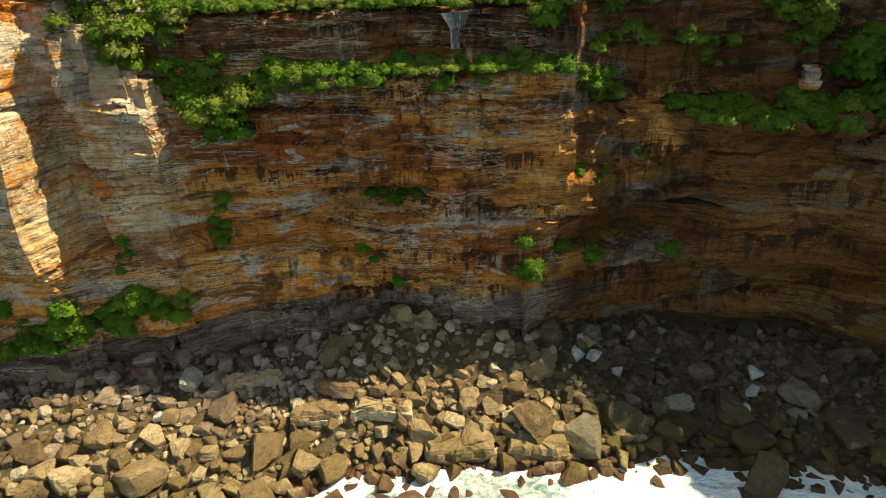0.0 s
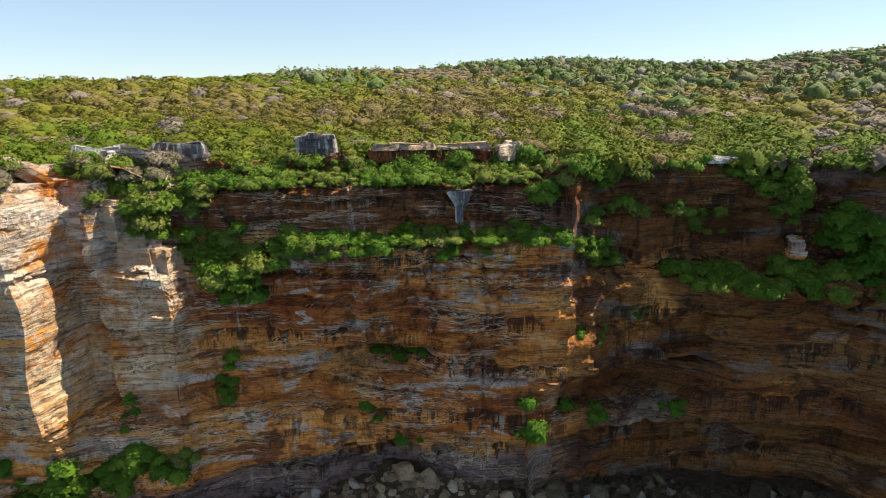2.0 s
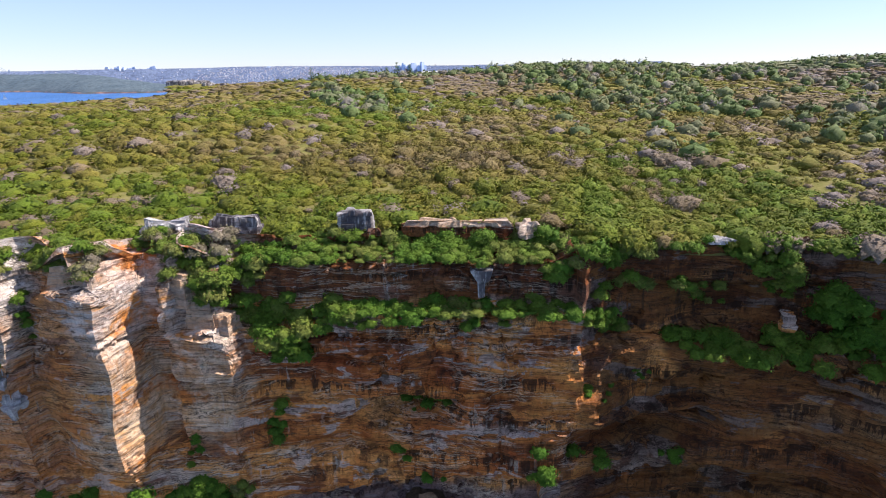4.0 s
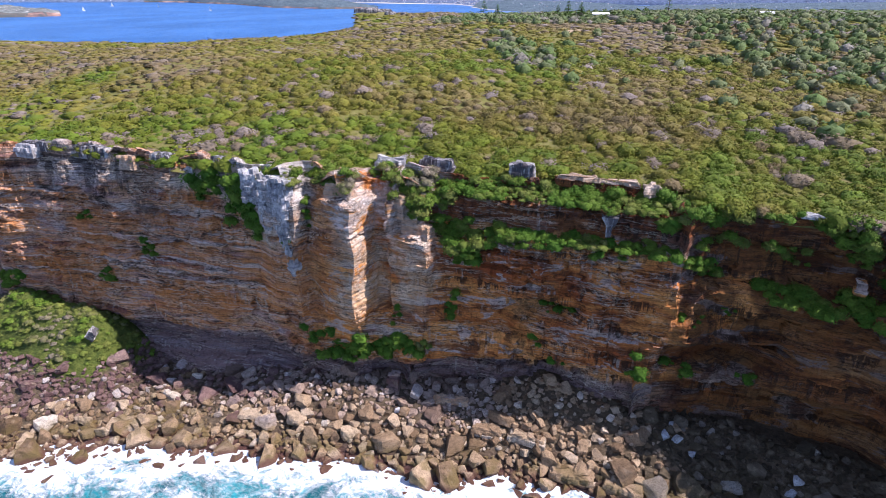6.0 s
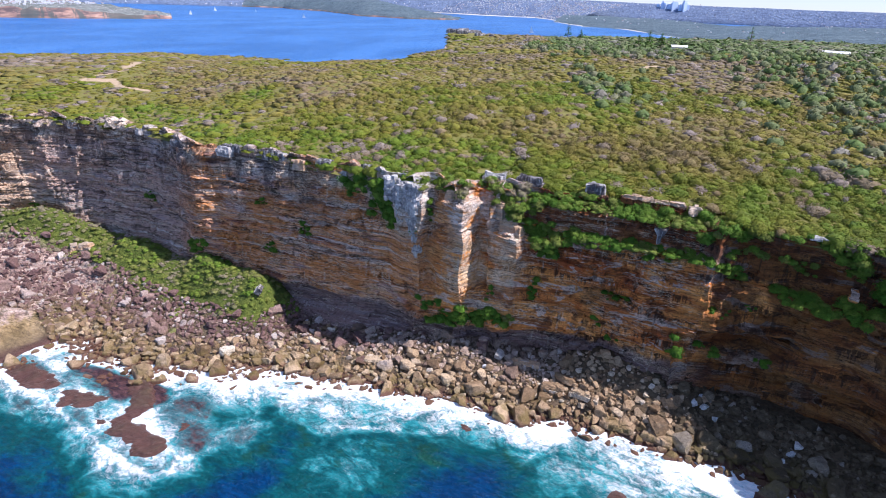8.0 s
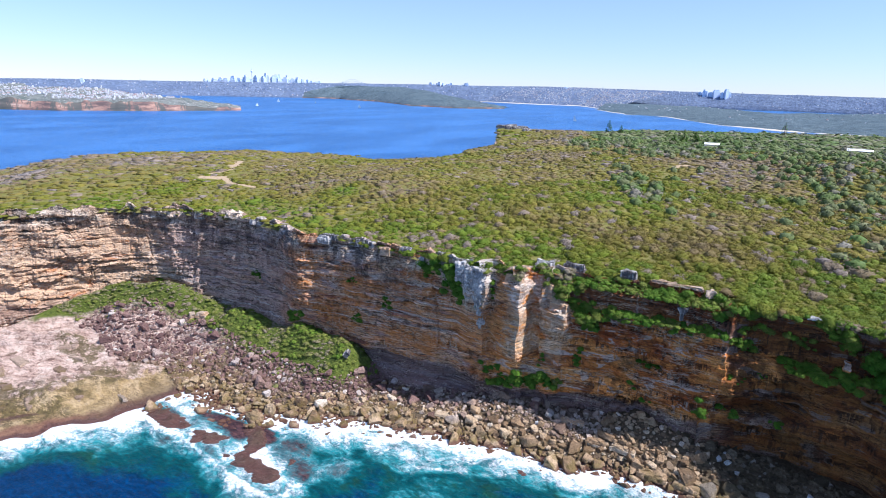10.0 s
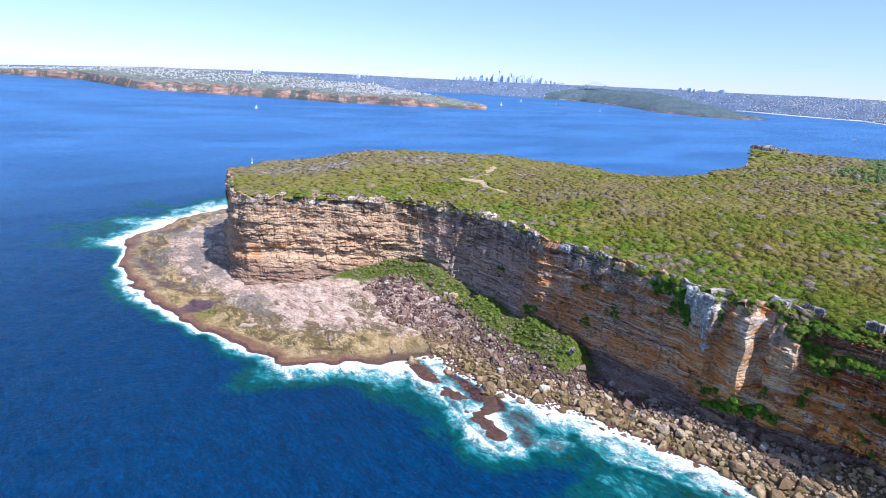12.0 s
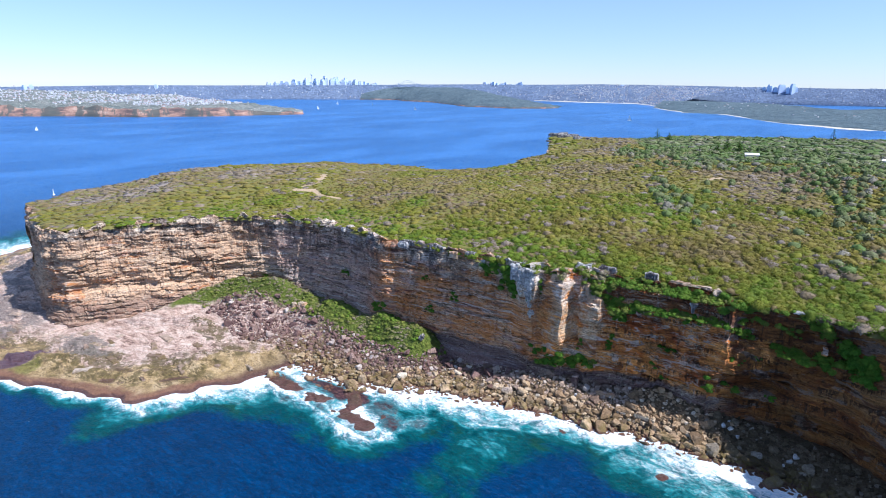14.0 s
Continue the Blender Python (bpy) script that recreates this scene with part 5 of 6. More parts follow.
def build_boulders():
    r = random.Random(77)
    spots = []
    # big blocks first, then smaller ones in the gaps
    cells = {}

    def clear(x, y, rad, tight):
        ci, cj = int(x // 4), int(y // 4)
        for i in range(ci - 1, ci + 2):
            for j in range(cj - 1, cj + 2):
                for (a, b, q) in cells.get((i, j), ()):
                    if (a - x) ** 2 + (b - y) ** 2 < (tight * (q + rad)) ** 2:
                        return False
        return True

    cand = []
    for big, count, lo, hi, tight in ((0, 300, 2.1, 3.2, 0.72), (1, 1100, 1.3, 2.1, 0.64), (2, 16000, 0.7, 1.3, 0.54), (3, 36000, 0.30, 0.7, 0.48)):
        xs = np.array([r.uniform(-238, 92) for _ in range(count)])
        ys = np.array([r.uniform(-8, 68) for _ in range(count)])
        d = water_distance(xs, ys)
        rim = line_distance(xs, ys, OUTLINE, True)
        inl = inside(xs, ys, OUTLINE)
        hz = shore_height(xs, ys)
        ridge = mound_ridge(xs, ys)
        for x, y, w, m, il, z, g in zip(xs, ys, d, rim, inl, hz, ridge):
            if il and m > 4 or w < -3.5 or g > 0.5 or (x < -147 and y < 8 + 3 * math.sin(x / 7)) or x < -218:
                continue
            if w < 0 and r.random() < 0.55:
                continue
            rad = r.uniform(lo, hi) * (1.12 if w < 9 else 0.85)
            if clear(x, y, rad, tight):
                cells.setdefault((int(x // 4), int(y // 4)), []).append((x, y, rad))
                spots.append((x, y, z, rad, w))
    meshes = {}
    for k, (v, faces) in enumerate(BOULDERS):
        for m in (M_BOULDER, M_PURPLE, M_SCREE, M_COVE):
            meshes[(k, m.name)] = mesh_from("boulder", v, faces, m)
    near = sorted(spots, key=lambda p: (p[3] < 1.0, abs(p[0] + 12) * 0.5 + abs(p[1] - 46)))[:300]
    chosen = set(near)
    tallest = {0: "rounded", 1: "angular", 2: "flat-topped", 3: "wedge-shaped"}
    V, F, base = {}, {}, {}
    for p in spots:
        x, y, z, rad, w = p
        k = r.randrange(len(BOULDERS))
        rot = turn_matrix(r, 0.45)
        purple = x < -70 + r.uniform(-25, 25) and w > 13 + r.uniform(-5, 5)
        pink = not purple and -80 < x < -16 and w > 11 + r.uniform(-4, 4)
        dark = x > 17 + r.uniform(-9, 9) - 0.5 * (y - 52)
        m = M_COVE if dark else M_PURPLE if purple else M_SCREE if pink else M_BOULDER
        if p in chosen:
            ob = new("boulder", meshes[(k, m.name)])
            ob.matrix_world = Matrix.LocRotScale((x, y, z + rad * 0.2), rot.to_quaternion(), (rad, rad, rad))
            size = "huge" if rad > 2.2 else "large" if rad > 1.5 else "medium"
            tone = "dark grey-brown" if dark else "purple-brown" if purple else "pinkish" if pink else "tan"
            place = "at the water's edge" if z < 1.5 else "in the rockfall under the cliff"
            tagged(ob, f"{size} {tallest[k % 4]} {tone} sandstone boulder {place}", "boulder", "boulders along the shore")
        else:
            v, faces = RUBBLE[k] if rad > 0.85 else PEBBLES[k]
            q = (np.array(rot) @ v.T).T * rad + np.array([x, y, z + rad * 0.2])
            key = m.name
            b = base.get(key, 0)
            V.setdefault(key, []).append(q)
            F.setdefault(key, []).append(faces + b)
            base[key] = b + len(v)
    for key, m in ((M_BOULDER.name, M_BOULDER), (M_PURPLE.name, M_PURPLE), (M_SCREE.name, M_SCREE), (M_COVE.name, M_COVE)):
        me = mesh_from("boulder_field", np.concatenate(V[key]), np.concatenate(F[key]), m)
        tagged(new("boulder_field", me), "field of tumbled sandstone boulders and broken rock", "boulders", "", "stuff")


build_boulders()


# ---- rock outcrops along the rim ----
def outcrop(x, y, z, sx, sy, sz, yaw, seed, label, mat=None, name="rock_outcrop", group="rock outcrops at the cliff top", jag=1.0, foot=1.0, cap=None):
    """A stack of jointed beds of weathered rock, each bed a part that stands in or out."""
    r = np.random.RandomState(seed)
    nx = max(8, int(sx / 0.3))
    ring = []
    for a, b, n in (((-1, -1), (1, -1), nx), ((1, -1), (1, 1), 6), ((1, 1), (-1, 1), nx), ((-1, 1), (-1, -1), 6)):
        for i in range(n):
            t = i / n
            ring.append((a[0] + (b[0] - a[0]) * t, a[1] + (b[1] - a[1]) * t))
    ring = np.array(ring)
    n = len(ring)
    bed, edges = 0.0, []
    while bed < sz - 0.3:
        edges.append(bed)
        bed += r.uniform(0.4, 1.4)
    edges.append(sz)
    root = thing(name, label, "rock", group)
    root.matrix_world = pose(x, y, z, 0, 0, yaw)
    along = np.floor(ring[:, 0] * sx / 2 / 1.1 + 0.3 * ring[:, 1])
    side, end = np.abs(ring[:, 1]) > 0.9, np.abs(ring[:, 0]) > 0.98
    a = np.arange(n)
    for k in range(len(edges) - 1):
        off = jag * r.uniform(-0.16, 0.10)
        shift = (jag - 1) * r.uniform(-0.3, 0.3, 2)
        blocks = jag * 0.42 * (lattice(along + k // 2, np.floor(ring[:, 1] * 1.01), np.full(n, k), seed) - 0.5)
        rows = []
        for f in (edges[k] - 0.04, 0.5 * (edges[k] + edges[k + 1]), edges[k + 1] - 0.02):
            g = f / sz
            slim = foot + (1 - foot) * min(1.0, g / 0.65) ** 0.7
            out = off + blocks * (0.45 if jag > 1.4 else 1.0) + (0.14 + 0.35 * max(0.0, jag - 1.2)) * fbm(ring[:, 0] * sx * 0.6, ring[:, 1] * 1.5, f * 0.8, seed, 3)
            px = shift[0] + ring[:, 0] * slim * (sx / 2 - 0.06 * sx * g ** 3) + np.sign(ring[:, 0]) * out * end
            py = shift[1] + ring[:, 1] * slim * (sy / 2 - 0.12 * sy * g ** 3) + np.sign(ring[:, 1]) * out * side
            top = (0.5 + 0.9 * (jag - 1)) * (lattice(along, np.zeros(n), np.zeros(n), seed + 5) - 0.6) * (1.0 if k == len(edges) - 2 and f > edges[k] + 0.3 else 0.0)
            rows.append(np.stack([px, py, f + top], 1))
        v = np.concatenate(rows + [np.array([[0, 0, edges[k] - 0.04], [0, 0, edges[k + 1] - 0.02]])])
        walls = [np.stack([q * n + a, q * n + (a + 1) % n, (q + 1) * n + (a + 1) % n, (q + 1) * n + a], 1) for q in (0, 1)]
        caps = [np.stack([(a + 1) % n, a, np.full(n, 3 * n)], 1), np.stack([2 * n + a, 2 * n + (a + 1) % n, np.full(n, 3 * n + 1)], 1)]
        part("rock_bed", mesh_from("rock_bed", v, [np.concatenate(walls), np.concatenate(caps)], (cap if cap and k == len(edges) - 2 else mat) or M_RIM), root)
    return root


outcrop(14.8, 68.6, 46.0, 3.4, 3.0, 4.2, 0, 31, "dark rock plugging the head of the chimney crack", M_CLIFF)
rim_rng = random.Random(17)
for i in range(10):
    x = -68 - 13.8 * i + rim_rng.uniform(-4, 4)
    p, out = on_face(x, 50.0)
    q = p - out * rim_rng.uniform(-0.3, 0.6)
    outcrop(q.x, q.y, rim_rng.uniform(47.6, 49.0), rim_rng.uniform(2.4, 7.0), 2.2, rim_rng.uniform(1.2, 3.0), math.degrees(math.atan2(out.x, -out.y)), 130 + i, "white broken ledge at the cliff's brink" if i % 2 else "tan broken ledge at the cliff's brink", M_WHITE_ROCK if i % 3 == 1 else M_RIM if i % 2 else M_PALE)
for args in [(-40.5, 64.5, 50.2, 6.0, 2.5, 2.3, 12, 1, "pale broken sandstone outcrop among shrubs on the rim", M_WHITE_ROCK, "rock_outcrop", "rock outcrops at the cliff top", 2.2, 0.9),
             (-32.0, 66.0, 50.4, 7.5, 2.4, 2.4, -3, 2, "low dark-streaked sandstone ledge with a bright end", M_RIM, "rock_outcrop", "rock outcrops at the cliff top", 1.3, 0.9),
             (-15.5, 66.6, 51.0, 4.6, 2.4, 2.6, 4, 3, "blue-grey square sandstone block on the rim"),
             (-2.0, 66.8, 50.2, 15.0, 2.4, 1.9, 0, 4, "long low dark sandstone scarp half hidden by creepers", M_CLIFF, "rock_outcrop", "rock outcrops at the cliff top", 1.3, 0.9, M_PALE),
             (7.0, 65.8, 50.2, 2.6, 2.2, 2.0, 10, 5, "small pale broken block at the end of the scarp", M_PALE, "rock_outcrop", "rock outcrops at the cliff top", 2.0, 0.8),
             (-56.4, 50.4, 36.5, 4.0, 3.0, 14.0, -8, 6, "white jagged sandstone pinnacle hanging from the cliff", M_WHITE_ROCK, "rock_outcrop", "rock outcrops at the cliff top", 2.0, 0.30),
             (-60.2, 51.0, 40.0, 3.4, 3.0, 10.6, 9, 36, "white jagged sandstone pinnacle hanging from the cliff", M_WHITE_ROCK, "rock_outcrop", "rock outcrops at the cliff top", 2.0, 0.30),
             (-55.4, 50.6, 31.0, 1.5, 2.2, 8.6, -14, 37, "narrow pale rib of rock below the white pinnacle", M_WHITE_ROCK, "rock_outcrop", "rock outcrops at the cliff top", 1.7, 0.35),
             (-63.4, 50.6, 45.0, 3.6, 3.4, 6.6, 14, 7, "pale fractured sandstone buttress below the rim", M_WHITE_ROCK, "rock_outcrop", "rock outcrops at the cliff top", 1.8, 0.5),
             (-46.9, 53.0, 45.6, 3.2, 2.6, 4.6, 8, 8, "tan bedded sandstone tower beside a dark cleft", M_PALE),
             (-44.4, 52.9, 44.0, 3.0, 2.4, 5.2, -9, 28, "tan bedded sandstone tower beside a dark cleft", M_PALE),
             (-36.4, 58.2, 43.2, 3.4, 2.6, 4.4, -14, 9, "stacked sandstone blocks at the head of the gully", M_PALE),
             (-34.0, 58.2, 40.6, 3.2, 2.8, 4.6, 6, 29, "stacked sandstone blocks at the head of the gully", M_PALE),
             (-31.8, 58.5, 38.4, 3.0, 2.6, 3.8, -6, 30, "stacked sandstone blocks at the head of the gully", M_PALE),
             (-72.0, 54.5, 49.5, 6.0, 2.5, 2.6, -10, 10, "weathered pale outcrop jutting from the heath"),
             (-86.0, 53.2, 50.0, 4.0, 2.2, 2.0, 8, 12, "weathered pale outcrop jutting from the heath"),
             (-101, 52.4, 50.0, 5.0, 2.4, 2.0, -6, 13, "weathered pale outcrop jutting from the heath"),
             (-118, 51.6, 50.0, 7.0, 2.4, 1.9, 4, 14, "weathered pale outcrop jutting from the heath"),
             (-104, 41.2, 11.5, 1.6, 2.2, 4.4, 30, 15, "leaning grey slab fallen on the scrubby mound"),
             (-176, 37, 10.5, 4.0, 3.2, 2.6, 20, 16, "grey tumbled blocks on the scrubby mound", M_PALE),
             (-180, 35, 9.5, 3.2, 2.6, 3.0, -30, 17, "grey tumbled blocks on the scrubby mound", M_PALE),
             (-36.8, 54.6, 6.2, 2.2, 2.2, 4.2, 0, 18, "dark red stack of rock at the cliff foot", M_PURPLE),
             (32, 66.3, 49.4, 3.6, 2.0, 0.7, 4, 19, "white flat slab on a shaded ledge", M_WHITE_ROCK),
             (40.2, 64.2, 38.4, 1.5, 1.6, 2.6, 0, 20, "grey and white block standing on a green ledge", M_SCARP, "rock_outcrop", "rock outcrops at the cliff top", 1.6, 0.8),
             (13.0, 61.2, 40.4, 2.0, 1.6, 1.3, 8, 21, "pale square block beside the chimney crack")]:
    ob = outcrop(*args)
    if "leaning" in args[8]:
        ob.matrix_world = ob.matrix_world @ pose(0, 0, 0, 30, 35, 0)


for i, (x, y, sx, sy, sz) in enumerate(((-250, 462, 12, 5, 3.0), (-240, 458, 9, 4, 2.6), (-231, 466, 11, 4, 2.2), (-222, 459, 8, 4, 2.0), (-246, 472, 10, 5, 2.8), (-212, 464, 7, 3, 1.8))):
    outcrop(x, y, float(plateau(np.array([x]), np.array([y]))[0]) - 0.8, 1.2 * sx, 1.3 * sy, sz + 0.8, 20 * i, 80 + i, "weathered grey rock crowning a distant bluff")


def build_wedge():
    """The pale wedge of rock that hangs on the red wall under the rim."""
    bm = bmesh.new()
    pts = [(-1.4, 0, 1.4), (1.4, 0, 1.6), (1.0, 0, 0.2), (0.45, 0, -0.2), (0.4, 0, -2.0), (-0.4, 0, -2.0), (-0.5, 0, 0.0)]
    f = [bm.verts.new((x, -0.55 + 0.1 * math.sin(3 * x), z)) for x, y, z in pts]
    b = [bm.verts.new((x * 1.1, 1.6, z)) for x, y, z in pts]
    bm.faces.new(f)
    bm.faces.new(b[::-1])
    for i in range(len(pts)):
        j = (i + 1) % len(pts)
        bm.faces.new((f[j], f[i], b[i], b[j]))
    bmesh.ops.recalc_face_normals(bm, faces=bm.faces)
    bmesh.ops.bevel(bm, geom=bm.edges[:], offset=0.08, segments=1, affect='EDGES')
    me = bpy.data.meshes.new("rock_wedge")
    bm.to_mesh(me)
    bm.free()
    me.materials.append(M_RIM)
    p, out = on_face(1.2, 46.2)
    ob = new("rock_wedge", me)
    ob.location = p + out * 0.25
    tagged(ob, "pale grey wedge of sandstone hanging on the red wall", "rock")


build_wedge()


# ---- far country ----
def far_land(name, front, ridge, label, mats, cliff=0.0, rows=12, seed=0, cut=0.0):
    """A land that rises from its waterline to a ridge; front: x, y; ridge: x, y, z, as many."""
    n = 30
    F = np.array(front, float)
    R = np.array(ridge, float)
    t = np.linspace(0, len(F) - 1, (len(F) - 1) * n + 1)
    k = np.arange(len(F))
    fx, fy = (np.interp(t, k, F[:, i]) for i in (0, 1))
    rx, ry, rz = (np.interp(t, k, R[:, i]) for i in (0, 1, 2))
    X, Y, Z = [], [], []
    for j in range(rows):
        f = j / (rows - 1)
        g = max(0.0, (f - 0.12) / 0.88)
        base = 0.0 if j == 0 else 1.0
        h = np.minimum(cliff, rz * 0.8) * base * (0.70 + 0.18 * vnoise(t * 1.3, 0, 0, seed) + 0.10 * vnoise(t * 5, 0, 0, seed + 1) + 0.12 * vnoise(t * 17, 0, 0, seed + 2)) + (rz - np.minimum(cliff, rz * 0.8)) * g ** 0.7
        hz = -2 if j == 0 else h + 2.2 * fbm(t * 1.7, f * 5, 0, seed + 3)
        q = f if j != 1 else 0.02
        w = 28 * fbm(t * 1.1, 0, 0, seed + 9) * (1 - f)
        X.append(fx + (rx - fx) * q + w)
        Y.append(fy + (ry - fy) * q + w * 0.5)
        Z.append(np.broadcast_to(hz, t.shape).astype(float))
    X, Y, Z = np.array(X), np.array(Y), np.array(Z)
    faces = grid_faces(*X.shape)
    row = faces[:, 0] // X.shape[1]
    slots = np.where(row == 0, 1, 0) if cliff else np.zeros(len(faces))
    me = mesh_from(name, np.stack([X.ravel(), Y.ravel(), Z.ravel()], 1), faces, mats, True, None, slots)
    tagged(new(name, me), label, "land", "", "structure")
    return X, Y, Z


south = far_land("far_peninsula",
                 [(-4300, -420), (-3876, -108), (-3505, 189), (-2664, 308), (-2391, 565), (-2245, 739), (-2024, 874), (-1922, 1060), (-1800, 1390)],
                 [(-4600, -300, 30), (-4450, 100, 50), (-4250, 700, 78), (-3700, 1000, 84), (-3250, 1250, 78), (-2750, 1350, 70), (-2350, 1330, 62), (-2060, 1340, 50), (-1840, 1440, 22)],
                 "distant low peninsula with orange cliffs and houses", [M_FARWOOD, M_FARCLIFF], 44, 12, 1)
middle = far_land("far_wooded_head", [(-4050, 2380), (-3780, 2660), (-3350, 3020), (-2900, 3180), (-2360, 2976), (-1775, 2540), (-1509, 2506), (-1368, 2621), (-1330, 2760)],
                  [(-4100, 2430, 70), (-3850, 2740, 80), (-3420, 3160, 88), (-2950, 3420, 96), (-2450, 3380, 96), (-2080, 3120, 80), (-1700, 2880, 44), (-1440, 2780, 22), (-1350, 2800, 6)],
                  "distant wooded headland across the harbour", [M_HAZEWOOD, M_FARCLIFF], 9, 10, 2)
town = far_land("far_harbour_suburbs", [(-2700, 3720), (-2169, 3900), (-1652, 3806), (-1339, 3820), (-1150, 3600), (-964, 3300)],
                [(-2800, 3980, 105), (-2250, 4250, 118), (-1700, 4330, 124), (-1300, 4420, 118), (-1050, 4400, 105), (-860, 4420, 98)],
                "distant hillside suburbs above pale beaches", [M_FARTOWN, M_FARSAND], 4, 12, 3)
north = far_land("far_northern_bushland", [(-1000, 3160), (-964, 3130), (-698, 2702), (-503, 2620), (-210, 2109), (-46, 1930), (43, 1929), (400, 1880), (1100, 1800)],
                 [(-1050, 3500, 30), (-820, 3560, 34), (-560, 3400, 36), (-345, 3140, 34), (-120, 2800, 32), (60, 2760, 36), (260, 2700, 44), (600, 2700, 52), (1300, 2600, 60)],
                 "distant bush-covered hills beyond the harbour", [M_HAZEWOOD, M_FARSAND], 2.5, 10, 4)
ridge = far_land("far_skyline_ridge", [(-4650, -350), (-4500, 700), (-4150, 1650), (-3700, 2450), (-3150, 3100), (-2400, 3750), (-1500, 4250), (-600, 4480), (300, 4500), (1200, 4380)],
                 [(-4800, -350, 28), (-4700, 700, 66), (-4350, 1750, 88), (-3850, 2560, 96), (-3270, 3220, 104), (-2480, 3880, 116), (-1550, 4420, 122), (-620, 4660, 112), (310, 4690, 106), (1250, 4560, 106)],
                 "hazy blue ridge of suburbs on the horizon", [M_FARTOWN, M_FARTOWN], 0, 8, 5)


def build_houses():
    """Houses too many to count, over the far suburbs."""
    r = np.random.RandomState(9)
    V, F, S = [], [], []
    for (X, Y, Z), count, lo, hi, rows in ((south, 3000, 5, 12, (2, 11)), (town, 1700, 5, 11, (1, 11)), (ridge, 550, 4, 9, (1, 8)), (north, 60, 4, 8, (3, 9))):
        i = r.randint(rows[0], rows[1], count)
        j = (r.rand(count) * (X.shape[1] - 1)).astype(int)
        t, u = r.rand(count), r.rand(count)
        i2 = np.minimum(i + 1, X.shape[0] - 1)
        for a, b, c, d, tt, uu in zip(i, i2, j, j + 1, t, u):
            px = X[a, c] + (X[a, d] - X[a, c]) * tt + (X[b, c] - X[a, c]) * uu
            py = Y[a, c] + (Y[a, d] - Y[a, c]) * tt + (Y[b, c] - Y[a, c]) * uu
            pz = Z[a, c] + (Z[a, d] - Z[a, c]) * tt + (Z[b, c] - Z[a, c]) * uu
            if X is south[0] and (px > -2050 or (uu + a) < 2.6):
                continue
            w, dp, h = r.uniform(3.5, 8), r.uniform(3.5, 8), 0.55 * r.uniform(lo, hi) * (2.2 if r.rand() < 0.05 else 1)
            ang = r.uniform(0, 3.14)
            base = len(V) * 10
            c_, s_ = math.cos(ang), math.sin(ang)
            q = []
            for sx, sy, zz in ((-1, -1, -3), (1, -1, -3), (1, 1, -3), (-1, 1, -3), (-1, -1, h * 0.7), (1, -1, h * 0.7), (1, 1, h * 0.7), (-1, 1, h * 0.7), (0, -1, h), (0, 1, h)):
                lx, ly = sx * w / 2, sy * dp / 2
                q.append((px + lx * c_ - ly * s_, py + lx * s_ + ly * c_, pz + zz))
            V.append(q)
            F.append([(base + m, base + n, base + o, base + p) for m, n, o, p in ((0, 1, 5, 4), (1, 2, 6, 5), (2, 3, 7, 6), (3, 0, 4, 7), (4, 8, 9, 7), (8, 5, 6, 9))])
            S += [0, 0, 0, 0, 1, 1] if r.rand() < 0.5 else [0] * 6
    me = mesh_from("far_houses", np.array(V).reshape(-1, 3), np.array(F).reshape(-1, 4), [M_WALL, M_ROOF], False, None, S)
    tagged(new("far_houses", me), "countless pale distant houses with tiled roofs", "houses", "", "stuff")


build_houses()


def tower_block(x, y, z, w, d, h, seed):
    """A distant tower: shaft, set-back crown and plant room."""
    r = random.Random(seed)
    root = thing("tower_block", "hazy blue-grey office tower on the far skyline" if h > 45 else "pale distant apartment tower on the skyline", "tower", "city skyline", "", (x, y, z))
    root.rotation_euler = (0, 0, r.uniform(0, 1.5))
    w, d = w * 1.9, d * 1.9
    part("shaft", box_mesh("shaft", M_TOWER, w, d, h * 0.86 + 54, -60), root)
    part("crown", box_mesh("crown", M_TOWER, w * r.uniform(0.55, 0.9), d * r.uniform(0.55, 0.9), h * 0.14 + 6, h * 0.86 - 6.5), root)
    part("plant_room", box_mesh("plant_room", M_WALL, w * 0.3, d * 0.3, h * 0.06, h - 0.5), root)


tr = random.Random(21)
for i in range(64):
    f = (i + tr.random() * 0.8) / 64
    peak = 0.35 + 0.65 * math.exp(-((f - 0.55) / 0.36) ** 2)
    tower_block(1.035 * (-3640 + 520 * f) + tr.uniform(-15, 15), 1.035 * (2640 + 600 * f) + tr.uniform(-15, 15), 94, tr.uniform(10, 20), tr.uniform(10, 20), peak * tr.uniform(22, 74), i)
for i in range(15):
    f = (i + tr.random() * 0.8) / 15
    tower_block(1.035 * (-2460 + 260 * f), 1.035 * (3720 + 150 * f) + tr.uniform(-12, 12), 104, tr.uniform(8, 14), tr.uniform(8, 14), tr.uniform(10, 34), 100 + i)
for i in range(9):
    tower_block(-690 + 24 * i + tr.uniform(-5, 5), 4600 + tr.uniform(-12, 12), 100, tr.uniform(9, 15), 12, tr.choice((14, 20, 30, 36)), 200 + i)
for x, y, h in ((-1580, 4190, 18), (-1560, 4195, 24), (-1180, 4330, 14), (-3990, 1990, 20), (-4050, 1230, 14), (-4030, 1260, 18), (-2100, 4080, 16), (-1900, 4160, 14)):
    tower_block(1.03 * x, 1.03 * y, 100 if y > 2500 else 78, 12, 12, h, 300 + int(h))


def lathe(profile, seg=12):
    v, f = [], []
    for r_, z_ in profile:
        for i in range(seg):
            a = 2 * math.pi * i / seg
            v.append((r_ * math.cos(a), r_ * math.sin(a), z_))
    for k in range(len(profile) - 1):
        for i in range(seg):
            j = (i + 1) % seg
            f.append((k * seg + i, k * seg + j, (k + 1) * seg + j, (k + 1) * seg + i))
    return np.array(v), np.array(f)


